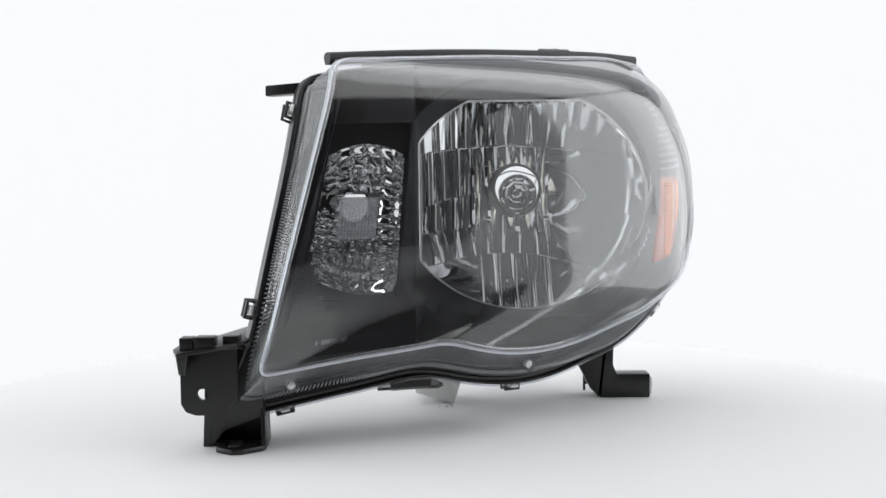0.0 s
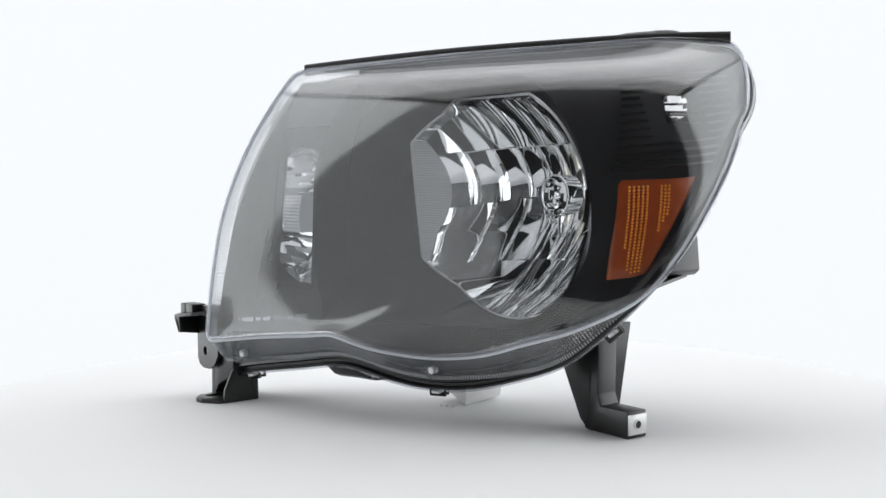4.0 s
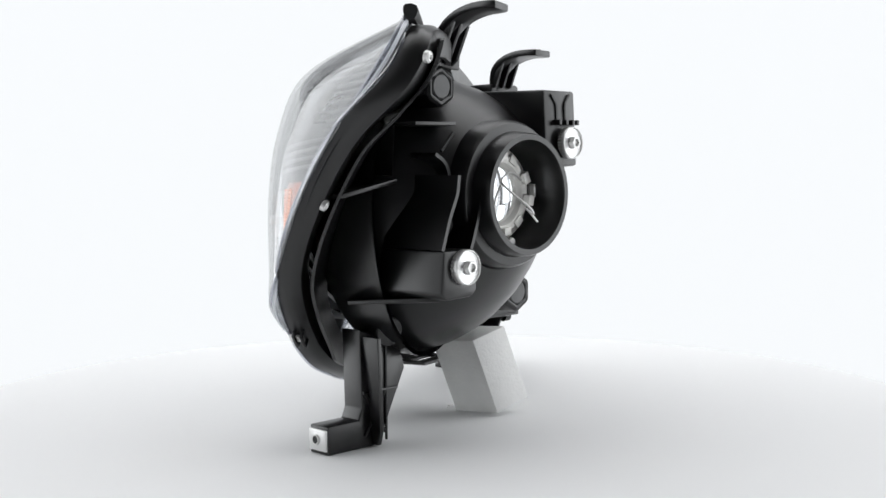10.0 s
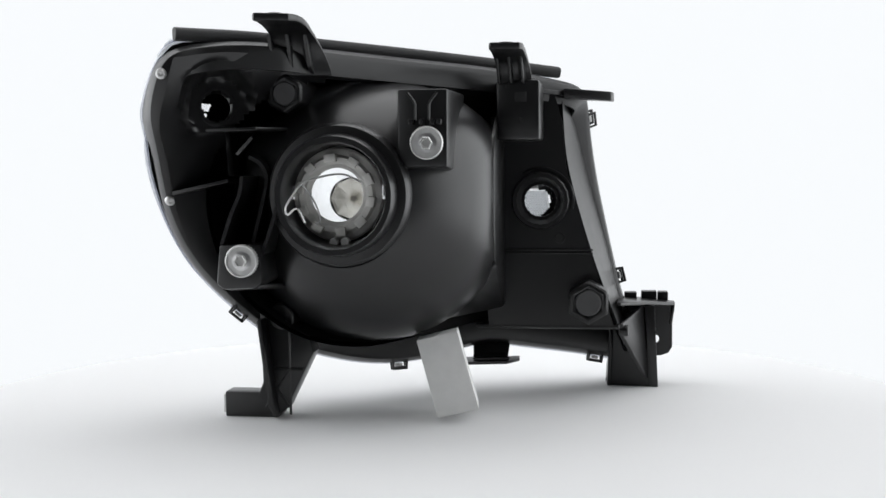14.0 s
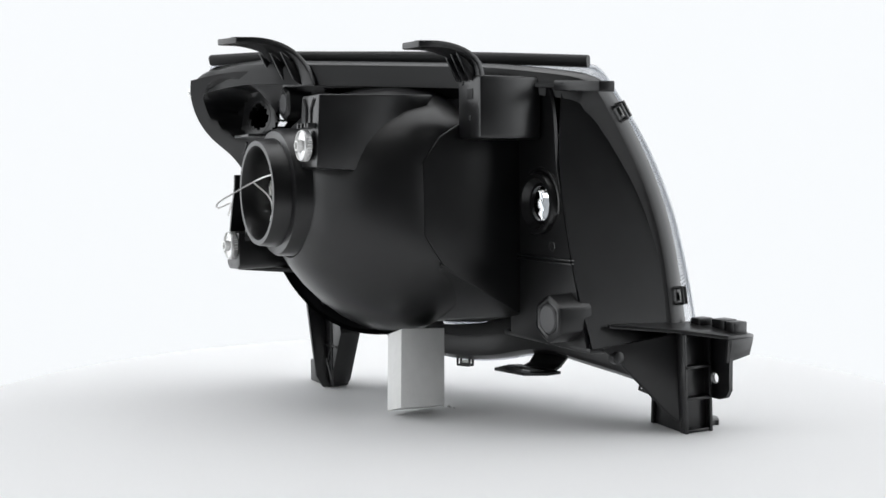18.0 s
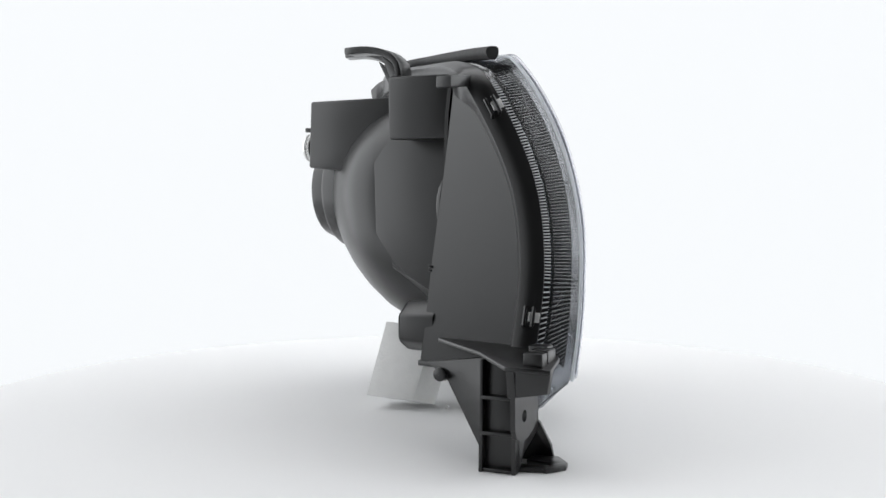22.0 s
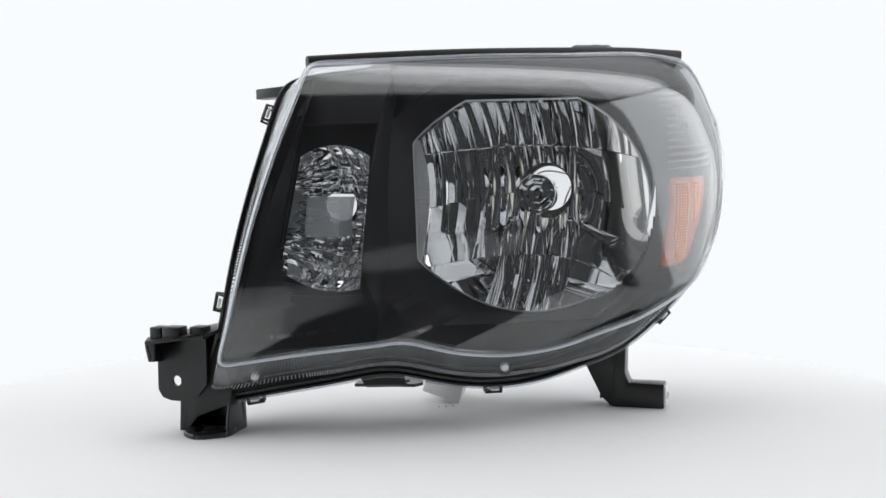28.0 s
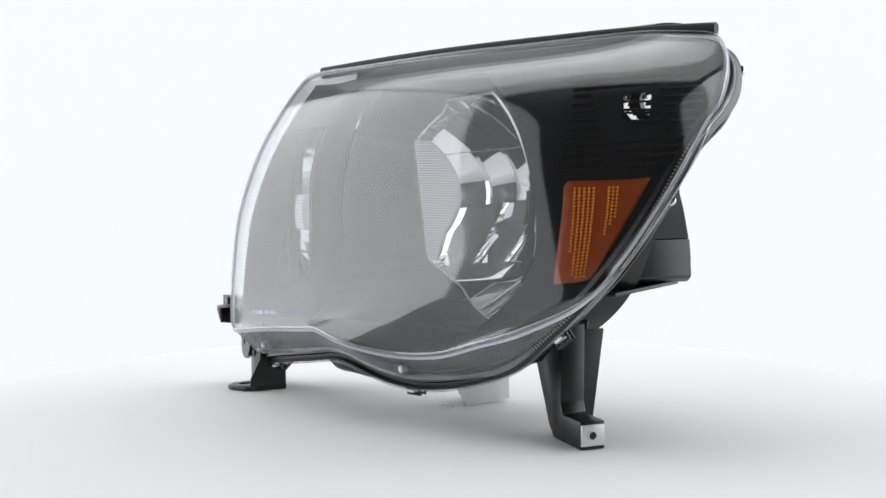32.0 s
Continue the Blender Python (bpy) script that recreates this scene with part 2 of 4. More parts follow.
F_FOOT = [(-0.1762, -0.1334, 0.0258), (-0.1563, -0.1335, 0.0221), (-0.1135, -0.1241, 0.0298), (-0.0616, -0.1059, 0.0382), (-0.0222, -0.0899, 0.0441), (0.0202, -0.0700, 0.0341), (0.0562, -0.0513, 0.0302), (0.0925, -0.0301, 0.0346), (0.1337, -0.0029, 0.0490), (0.1555, 0.0110, 0.0606)]


class Patch:
    """A curved sheet spanned by four edges; s runs outboard, v runs up."""

    def __init__(self, left, top, right, foot, bulge, n=96):
        self.n = n
        self.l, self.r, self.t, self.b = spline(left, n + 1), spline(right, n + 1), spline(top, n + 1), spline(foot, n + 1)
        self.bulge = np.array(bulge, float)

    def at(self, s, v):
        def take(c, k):
            k = min(max(k, 0), 1) * self.n
            i = min(int(k), self.n - 1)
            return c[i] + (c[i + 1] - c[i]) * (k - i)
        p = (1 - s) * take(self.l, v) + s * take(self.r, v) + (1 - v) * take(self.b, s) + v * take(self.t, s)
        p = p - ((1 - s) * (1 - v) * self.b[0] + s * (1 - v) * self.b[-1] + (1 - s) * v * self.t[0] + s * v * self.t[-1])
        return p + self.bulge * (16 * s * (1 - s) * v * (1 - v))

    def normal(self, s, v):
        h = 0.004
        s, v = min(max(s, h), 1 - h), min(max(v, h), 1 - h)
        q = np.cross(self.at(s + h, v) - self.at(s - h, v), self.at(s, v + h) - self.at(s, v - h))
        return q / np.linalg.norm(q)

    def inside(self, s, v, depth):
        return self.at(s, v) - self.normal(s, v) * depth

    def table(self, k=60):
        if not hasattr(self, "cells"):
            self.uv = [(i / k, j / k) for i in range(k + 1) for j in range(k + 1)]
            self.cells = np.array([self.at(s, v) for s, v in self.uv])
        return self.cells

    def find(self, x, z):
        """s and v where the sheet stands at x and z."""
        c = self.table()
        s, v = self.uv[int(np.argmin((c[:, 0] - x) ** 2 + (c[:, 2] - z) ** 2))]
        for _ in range(6):
            h = 0.003
            s, v = min(max(s, h), 1 - h), min(max(v, h), 1 - h)
            p = self.at(s, v)
            a, b = (self.at(s + h, v) - p) / h, (self.at(s, v + h) - p) / h
            m = np.array([[a[0], b[0]], [a[2], b[2]]])
            if abs(np.linalg.det(m)) < 1e-5:
                break
            d = np.linalg.solve(m, [x - p[0], z - p[2]])
            s, v = s + min(max(d[0], -0.05), 0.05), v + min(max(d[1], -0.05), 0.05)
        return min(max(s, 0), 1), min(max(v, 0), 1)


class Dome(Patch):
    """The lens face: level sections that leave the inboard edge, wrap round and turn back at the outboard edge."""

    def at(self, s, v):
        def take(c, k):
            k = min(max(k, 0), 1) * self.n
            i = min(int(k), self.n - 1)
            return c[i] + (c[i + 1] - c[i]) * (k - i)

        def section(s, v):
            l, r, w = take(self.l, v), take(self.r, v), 2 * v - 1
            a, b = radians(22.19 - 8.1 * w), radians(92.91 + 0.27 * w + 3.36 * w * w)
            chord = math.hypot(r[0] - l[0], r[1] - l[1])
            p = l + np.array([math.cos(a), math.sin(a), 0]) * chord * (0.588 + 0.079 * w)
            q = r - np.array([math.cos(b), math.sin(b), 0]) * chord * (0.1874 + 0.1847 * w)
            p[2], q[2] = (2 * l[2] + r[2]) / 3, (l[2] + 2 * r[2]) / 3
            return (1 - s) ** 3 * l + 3 * s * (1 - s) ** 2 * p + 3 * s * s * (1 - s) * q + s ** 3 * r

        s, v = min(max(s, 0), 1), min(max(v, 0), 1)
        p = section(s, v)
        if v < 0.8:
            p = p + (1 - v) ** 5.45 * (take(self.b, s) - section(s, 0.0))
        if v > 0.5:
            p = p + v ** 20 * (take(self.t, s) - section(s, 1.0))
        return p


def find_side(patch, y, z):
    """s and v where the sheet stands at y and z on its outboard side."""
    c = patch.table()
    w = (c[:, 1] - y) ** 2 + (c[:, 2] - z) ** 2 + np.where(c[:, 0] < 0.14, 1.0, 0.0)
    s, v = patch.uv[int(np.argmin(w))]
    for _ in range(6):
        h = 0.003
        s, v = min(max(s, h), 1 - h), min(max(v, h), 1 - h)
        p = patch.at(s, v)
        a, b = (patch.at(s + h, v) - p) / h, (patch.at(s, v + h) - p) / h
        m = np.array([[a[1], b[1]], [a[2], b[2]]])
        if abs(np.linalg.det(m)) < 1e-5:
            break
        d = np.linalg.solve(m, [y - p[1], z - p[2]])
        s, v = s + min(max(d[0], -0.03), 0.03), v + min(max(d[1], -0.03), 0.03)
    return min(max(s, 0), 1), min(max(v, 0), 1)


face = Dome(E_LEFT, E_TOP, E_RIGHT, E_FOOT, (0, 0, 0))
rear = Patch(F_LEFT, F_TOP, F_RIGHT, F_FOOT, (0.006, -0.010, 0.0))


def loop_of(patch, n=(60, 80, 60, 100)):
    """The whole edge, from the inboard foot up, outboard, down and back."""
    left, top, right, foot = patch.l, patch.t, patch.r[::-1], patch.b[::-1]
    out = []
    for c, k in zip((left, top, right, foot), n):
        at = np.linspace(0, patch.n, k, endpoint=False)
        i = np.minimum(at.astype(int), patch.n - 1)
        out += list(c[i] + (c[i + 1] - c[i]) * (at - i)[:, None])
    return np.array(out)


def round_loop(loop, times):
    for _ in range(times):
        loop = 0.5 * loop + 0.25 * (np.roll(loop, 1, 0) + np.roll(loop, -1, 0))
    return loop


E_LOOP = round_loop(loop_of(face), 6)
F_LOOP = round_loop(loop_of(rear), 16)

# lens: an outer and an inner sheet, joined round the edge
K = 72
bm = bmesh.new()
sheets = []
for depth in (0.0, 0.003):
    sheets.append([[bm.verts.new(face.inside(i / K, j / K, depth)) for j in range(K + 1)] for i in range(K + 1)])
for g in sheets:
    for i in range(K):
        for j in range(K):
            bm.faces.new((g[i][j], g[i + 1][j], g[i + 1][j + 1], g[i][j + 1]))
lens = part("lens", bm, LENS, lamp, "clear domed plastic lens", 60)
lens.visible_shadow = False

# directions along the flange: away from the lamp's middle, and to the rear
outs, backs = [], []
for i, p in enumerate(F_LOOP):
    t = Vector(F_LOOP[(i + 1) % len(F_LOOP)] - F_LOOP[i - 1]).normalized()
    back = Vector((-0.42, 0.9, 0.05)).normalized()
    o = t.cross(back).normalized()
    if o.dot(Vector(p) - Vector(F_LOOP.mean(0))) < 0:
        o = -o
    outs.append(o)
    backs.append(o.cross(t).normalized() if o.cross(t).dot(back) > 0 else -o.cross(t).normalized())


def along(loop, at):
    loop = np.vstack([loop, loop[:1]])
    i = np.minimum(at.astype(int), len(loop) - 2)
    return loop[i] + (loop[i + 1] - loop[i]) * (at - i)[:, None]


def unit(a):
    return a / np.linalg.norm(a, axis=1)[:, None]


# the flange sits further forward on the outboard side
for i, p in enumerate(F_LOOP):
    w = min(max((p[0] - 0.12) / 0.05, 0), 1)
    F_LOOP[i] = p - np.array(backs[i]) * 0.010 * w

# where the side wall of the lens meets the flange
inset = np.array([0.0042 + 0.0016 * min(max((-0.06 - p[0]) / 0.04, 0), 1) + 0.0055 * min(max((0.075 - p[2]) / 0.03, 0), 1) * min(max((0.13 - p[0]) / 0.05, 0), 1) for p in F_LOOP])
SEAT = F_LOOP - np.array([tuple(o) for o in outs]) * inset[:, None] - np.array([tuple(b) for b in backs]) * 0.003
wall_way = unit(SEAT - E_LOOP)
wall_run = unit(np.roll(E_LOOP, -1, 0) - np.roll(E_LOOP, 1, 0))
wall_out = unit(np.cross(wall_run, wall_way))
wall_out *= np.sign((wall_out * (E_LOOP - E_LOOP.mean(0))).sum(1))[:, None]

# thick rounded rim along the edge of the lens face
bead = sweep(E_LOOP, [(0.0017 * math.cos(a), 0.0008 + 0.0030 * math.sin(a)) for a in np.linspace(0, 2 * math.pi, 11)[:-1]], wall_out, wall_way)
ob = part("lens_bead", bead, BEAD, lens, "clear rounded rim of the lens", 80)
ob.visible_shadow = False
# Added white tube that stands in for the rim's bright highlight.
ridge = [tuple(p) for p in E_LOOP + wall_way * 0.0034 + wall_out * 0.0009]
part("rim_glint", tube(ridge + ridge[:1], 0.0013, 6), EDGE_GLINT, lens, "whitened line behind the rim, painted as its highlight").visible_shadow = False

# fluted side wall of the lens, from the rim back to the flange, in two steps
N = 1040
idx = np.linspace(0, len(E_LOOP), N, endpoint=False)
ea, fa, na = along(E_LOOP, idx), along(SEAT, idx), along(wall_out, idx)
# the flutes run square to the rim
run = unit(np.roll(ea, -1, 0) - np.roll(ea, 1, 0))
slip = np.zeros(N)
for i in range(N):
    near_by = np.arange(i - 60, i + 61) % N
    slip[i] = int(np.argmin(np.abs((fa[near_by] - ea[i]) @ run[i]))) - 60
slip = np.convolve(np.r_[slip[-60:], slip, slip[:60]], np.ones(121) / 121, "valid")
fa = along(SEAT, (idx + slip * len(E_LOOP) / N) % len(E_LOOP))
comb = np.where(np.arange(N) % 2 == 0, 0.00075, -0.00045)
rows = []
for f, lift, deep_r in ((0.0, 0.0, 0), (0.13, 0.0004, 0), (0.15, 0.0005, 1), (0.74, 0.0010, 1), (0.76, 0.0012, 0), (0.81, -0.0002, 0), (0.84, 0.0006, 0), (1.0, 0.0006, 0)):
    rows.append(ea + (fa - ea) * f + na * (lift + comb * deep_r)[:, None])
bm = loft([[Vector(p) for p in r] for r in rows], True)
skirt = part("skirt", tidy(bm), SKIRT, lens, "clear fluted side wall of the lens", 20)
skirt.visible_shadow = False
# fine ribs across the two steps of the side wall
# Their white veil paints the glints, strongest in the outer row.
for f0, f1, lift0, lift1, wide, matter in ((0.15, 0.74, 0.0010, 0.0015, 0.00034, FIN), (0.84, 0.99, 0.0008, 0.0010, 0.0005, GLINT)):
    bm = bmesh.new()
    p0, p1 = ea + (fa - ea) * f0 + na * lift0, ea + (fa - ea) * f1 + na * lift1
    for i in (i for i in range(0, N, 2) if ea[i][2] < 0.285):
        w, h = run[i] * wide, na[i] * 0.0004
        v = [bm.verts.new(q) for q in (p0[i] - w, p0[i] + h, p0[i] + w, p1[i] - w, p1[i] + h, p1[i] + w)]
        bm.faces.new((v[0], v[1], v[4], v[3]))
        bm.faces.new((v[1], v[2], v[5], v[4]))
        bm.faces.new((v[2], v[0], v[3], v[5]))
    fins = part("side_ribs", bm, matter, lens, "", 20)
    fins.visible_shadow = False
    tagged(fins, "fine clear ribs on the side wall, whitened to show as glints", kind="stuff")

# black flange that the lens is glued into
flange = sweep(F_LOOP, [(-0.0140, 0.002), (-0.0115, -0.0015), (-0.0075, -0.0025), (-0.0055, 0.0015), (-0.0032, 0.0015), (-0.0022, -0.003), (-0.0006, -0.0026), (0.0, 0.0015), (-0.0012, 0.009), (-0.0048, 0.0142), (-0.0095, 0.0155), (-0.0230, 0.0140), (-0.0230, 0.0110), (-0.0140, 0.0100)], outs, backs)
housing = part("housing", flange, BLACK, lamp, "black moulded plastic housing")
on_lip = [p[0] > 0.11 or p[2] < 0.06 for p in F_LOOP]
first = next(i for i in range(len(on_lip)) if on_lip[i] and not on_lip[i - 1])
lip_line = [tuple(F_LOOP[i] + np.array(outs[i]) * 0.0004 - np.array(backs[i]) * 0.0024) for i in ((first + k) % len(F_LOOP) for k in range(sum(on_lip)))]
part("lens_lip", tube(lip_line, 0.0010, 6), BEAD, lens, "clear outer lip of the lens").visible_shadow = False


# socket hole of the side marker bulb
MARK, MARK_WAY = Vector((0.1685, 0.1075, 0.2595)), Vector((-0.44, 0.89, 0.06)).normalized()


def shell_plate():
    """Rear sheet of the housing, open where the dome and the signal box join it."""
    bm = bmesh.new()
    k = 96
    g = [[None] * (k + 1) for _ in range(k + 1)]
    pts = [[rear.inside(0.022 + 0.956 * i / k, 0.022 + 0.956 * j / k, 0.012) for j in range(k + 1)] for i in range(k + 1)]
    for i in range(k + 1):
        for j in range(k + 1):
            # a round recess about the marker socket
            off = Vector(pts[i][j]) - MARK
            deep = off.dot(MARK_WAY)
            w = min(max((0.032 - (off - MARK_WAY * deep).length) / 0.009, 0), 1)
            pts[i][j] = pts[i][j] - np.array(MARK_WAY) * max(deep - 0.001, 0) * w * w * (3 - 2 * w)
            g[i][j] = bm.verts.new(pts[i][j])
    for i in range(k):
        for j in range(k):
            c = (pts[i][j] + pts[i + 1][j + 1]) / 2
            dx, dz = c[0] - 0.066, c[2] - 0.187
            if math.hypot(dx, dz) < 0.123 * (1 - 0.22 * max(dz / max(math.hypot(dx, dz), 1e-6), 0) ** 2 - (0.1 * (dx / max(math.hypot(dx, dz), 1e-6)) ** 2 if dx > 0 else 0)):
                continue
            if -0.125 + (0.25 - c[2]) * 0.2 < c[0] < -0.035 and 0.085 < c[2] < 0.255:
                continue
            if np.linalg.norm(np.cross(c - np.array(MARK), np.array(MARK_WAY))) < 0.0122:
                continue
            bm.faces.new((g[i][j], g[i + 1][j], g[i + 1][j + 1], g[i][j + 1]))
    bmesh.ops.delete(bm, geom=[v for v in bm.verts if not v.link_faces], context="VERTS")
    more = bmesh.ops.extrude_face_region(bm, geom=list(bm.faces))
    bmesh.ops.translate(bm, verts=[v for v in more["geom"] if isinstance(v, bmesh.types.BMVert)], vec=(-0.001, 0.0025, 0))
    return tidy(bm)


part("rear_panel", shell_plate(), BLACK, housing)


# dome over the main reflector
def dome_loop(y, r, lead=0.0, n=84):
    """A level of the dome; lead draws it forward to where the rear panel lies."""
    pts = []
    for i in range(n):
        a = 2 * math.pi * i / n
        c, s = math.cos(a), math.sin(a)
        k = 1 - 0.22 * max(s, 0) ** 2 * (r / 0.127) - 0.1 * max(c, 0) ** 2 * (r / 0.127)
        x, z = 0.066 + r * k * c, 0.187 + r * k * s
        if x < -0.036:
            x = -0.036 - 0.010 * math.tanh((-0.036 - x) / 0.010)
        pts.append((x, y + (-0.012 + (x + 0.05) * 0.5 - y) * lead, z))
    return pts


levels = [(0.0, 0.127, 1.0), (0.0, 0.127, 0.6), (0.012, 0.127, 0.3), (0.030, 0.126, 0.1), (0.047, 0.121, 0), (0.065, 0.112, 0), (0.083, 0.099, 0), (0.098, 0.085, 0), (0.110, 0.071, 0), (0.118, 0.060, 0), (0.121, 0.054, 0), (0.119, 0.050, 0), (0.10, 0.066, 0), (0.07, 0.095, 0), (0.03, 0.118, 0.2), (0.02, 0.123, 1.0)]
dome_part = part("dome", tidy(loft([dome_loop(*q) for q in levels])), BLACK, housing, "rounded black rear dome of the housing", 50)
part("mould_mark", lathe((-0.004, 0.0545, 0.118), (-0.35, 0.8, -0.5), [(-0.002, 0.0062), (0.0012, 0.0062), (0.0014, 0.0056), (0.0004, 0.0052), (0.0004, 0.0001)], 24), BLACK, dome_part)

RING = (0.065, 0.0, 0.190)
ring = part("bulb_ring", lathe(RING, (0, 1, 0), [(0.110, 0.056), (0.131, 0.055), (0.134, 0.053), (0.135, 0.047), (0.148, 0.0455), (0.150, 0.0445), (0.150, 0.0405), (0.148, 0.0395), (0.128, 0.038), (0.112, 0.037)], 64), BLACK, housing, "round black collar round the bulb opening")


# signal box: inboard rear part of the housing
def xz(y, pts):
    return [(x, y, z) for x, z in pts]


side_a = [(-0.156, -0.125, 0.062), (-0.141, -0.128, 0.126), (-0.123, -0.118, 0.2), (-0.112, -0.085, 0.270)]
side_b = [(-0.149, -0.049, 0.066), (-0.126, -0.046, 0.13), (-0.104, -0.048, 0.21), (-0.098, -0.054, 0.275)]
side = loft([spline(side_a, 16), spline(side_b, 16), spline([(x + 0.004, y - 0.002, z) for x, y, z in side_b], 16), spline([(x + 0.004, y, z) for x, y, z in side_a], 16)], False)
part("side_panel", tidy(side), BLACK, housing, "smooth black inboard side panel")


def plate_with_hole(outline, centre, r, y, thick, n=48):
    """A plate across y with a round hole; outline is a convex list of (x, z)."""
    loops = [[], []]
    for i in range(n):
        a = 2 * math.pi * i / n
        c, s = math.cos(a), math.sin(a)
        best = 1.0
        for (x0, z0), (x1, z1) in zip(outline, outline[1:] + outline[:1]):
            dx, dz = x1 - x0, z1 - z0
            den = c * dz - s * dx
            if abs(den) > 1e-9:
                t = ((x0 - centre[0]) * dz - (z0 - centre[1]) * dx) / den
                u = ((x0 - centre[0]) * s - (z0 - centre[1]) * c) / den
                if t > 0 and -1e-6 <= u <= 1 + 1e-6:
                    best = min(best, t)
        loops[0].append((centre[0] + c * best, centre[1] + s * best))
        loops[1].append((centre[0] + c * r, centre[1] + s * r))
    a, b = loops
    return tidy(loft([xz(y, a), xz(y, b), xz(y - thick, b), xz(y - thick, a), xz(y, a)]))


plate = plate_with_hole([(-0.147, 0.066), (-0.03, 0.066), (-0.03, 0.276), (-0.096, 0.276), (-0.102, 0.21), (-0.124, 0.13)], (-0.079, 0.180), 0.0145, -0.046, 0.003)
part("signal_back", plate, BLACK, housing)
part("signal_collar", lathe((-0.079, -0.05, 0.18), (0, 1, 0), [(0, 0.026), (0.008, 0.026), (0.0095, 0.025), (0.0095, 0.0215), (0.006, 0.019), (0.004, 0.0175), (0.004, 0.0150), (0.002, 0.0146)], 40, False, None, 0.0006), BLACK, housing)
part("signal_floor", slab([(-0.154, -0.12, 0.062), (-0.03, -0.09, 0.062), (-0.02, -0.046, 0.064), (-0.149, -0.046, 0.064)], (0, 0, 0.004), 0.0008), BLACK, housing)
part("signal_roof", slab([(-0.11, -0.085, 0.272), (0.0, -0.02, 0.282), (0.0, 0.01, 0.282), (-0.098, -0.048, 0.274)], (0, 0, 0.004), 0.0008), BLACK, housing)
part("marker_collar", lathe(MARK, MARK_WAY, [(-0.006, 0.0175), (0.0020, 0.0170), (0.0032, 0.0158), (0.0040, 0.0150), (0.0040, 0.0128), (0.002, 0.0118), (-0.004, 0.0115)], 36), BLACK, housing, "round black socket collar")


# adjuster boxes
def adjuster(at, parent):
    at = Vector(at)
    wheel = part("adjuster_wheel", lathe(at, (0, 1, 0), [(-0.006, 0.0127), (-0.0015, 0.0127)], 64, True, None, 0.0012), STEEL, parent, "toothed zinc adjuster wheel")
    part("washer_rim", lathe(at, (0, 1, 0), [(-0.0022, 0.0127), (-0.0008, 0.0126), (0.0, 0.0122), (0.0002, 0.0118), (-0.0004, 0.0115), (-0.0014, 0.0113)], 48), STEEL, wheel)
    part("dish", lathe(at, (0, 1, 0), [(-0.0014, 0.0114), (-0.0018, 0.0090), (-0.0010, 0.0051)], 40), BRUSHED, wheel)
    part("hex_bolt", lathe(at, (0, 1, 0), [(-0.001, 0.0052), (0.003, 0.0052), (0.0035, 0.0047), (0.0035, 0.0034), (0.0015, 0.0032), (0.0015, 0.0001)], 6), STEEL, wheel, "", 20)
    return wheel


bm = loft([[(-0.019, y, z) for y, z in ((0.128, 0.211), (0.125, 0.270), (0.02, 0.272), (0.045, 0.236), (0.078, 0.207))], [(0.0195, y, z) for y, z in ((0.128, 0.211), (0.125, 0.270), (0.055, 0.272), (0.092, 0.236), (0.110, 0.207))]], True, True)
soften(tidy(bm), 0.002)
upper_box = part("upper_adjuster_box", bm, BLACK, housing, "square black box for the upper aim adjuster")
adjuster((-0.004, 0.136, 0.229), upper_box)
for x in (-0.0135, -0.008, 0.0, 0.0083):
    part("clip_tooth", block((x - 0.0016, 0.125, 0.2430), (x + 0.0016, 0.1335, 0.2470), 0.0006), BLACK, upper_box)
for x, lean in ((-0.005, -0.006), (0.0055, 0.006)):
    part("clip_rib", tube([(x, 0.1265, 0.2465), (x, 0.1262, 0.2580), (x + lean * 0.15, 0.1260, 0.2605), (x + lean, 0.1260, 0.2670)], 0.0012, 6), BLACK, upper_box)
lower_box = part("lower_adjuster_box", slab([(0.1215, 0.148, 0.124), (0.127, 0.148, 0.1195), (0.152, 0.148, 0.1185), (0.1575, 0.148, 0.123), (0.1545, 0.148, 0.153), (0.1225, 0.148, 0.153)], (0.003, -0.060, 0), 0.0018), BLACK, housing, "black web carrying the lower aim adjuster")
for name, path, y0, y1 in (("outer_web", [(0.1535, 0.153), (0.146, 0.175), (0.1385, 0.192), (0.1365, 0.205)], 0.146, 0.086), ("hook_rib", [(0.1355, 0.153), (0.128, 0.182), (0.124, 0.199), (0.1245, 0.208), (0.129, 0.215), (0.1375, 0.220)], 0.124, 0.098), ("inner_web", [(0.123, 0.146), (0.1165, 0.163), (0.1115, 0.179), (0.108, 0.197)], 0.142, 0.112)):
    pts = spline([(x, y0, z) for x, z in path], 24)
    bm = bmesh.new()
    side_a, side_b = [], []
    for i, p in enumerate(pts):
        d = pts[min(i + 1, 23)] - pts[max(i - 1, 0)]
        nrm = np.array([-d[2], 0, d[0]])
        nrm = nrm / np.linalg.norm(nrm) * 0.0014
        side_a.append(p + nrm)
        side_b.append(p - nrm)
    push = np.array([0, y1 - y0, 0])
    loft([[tuple(p) for p in side_a], [tuple(p) for p in side_b], [tuple(p + push) for p in side_b], [tuple(p + push) for p in side_a], [tuple(p) for p in side_a]], False, False, bm)
    part(name, tidy(bm), BLACK, housing)
adjuster((0.136, 0.154, 0.141), lower_box)


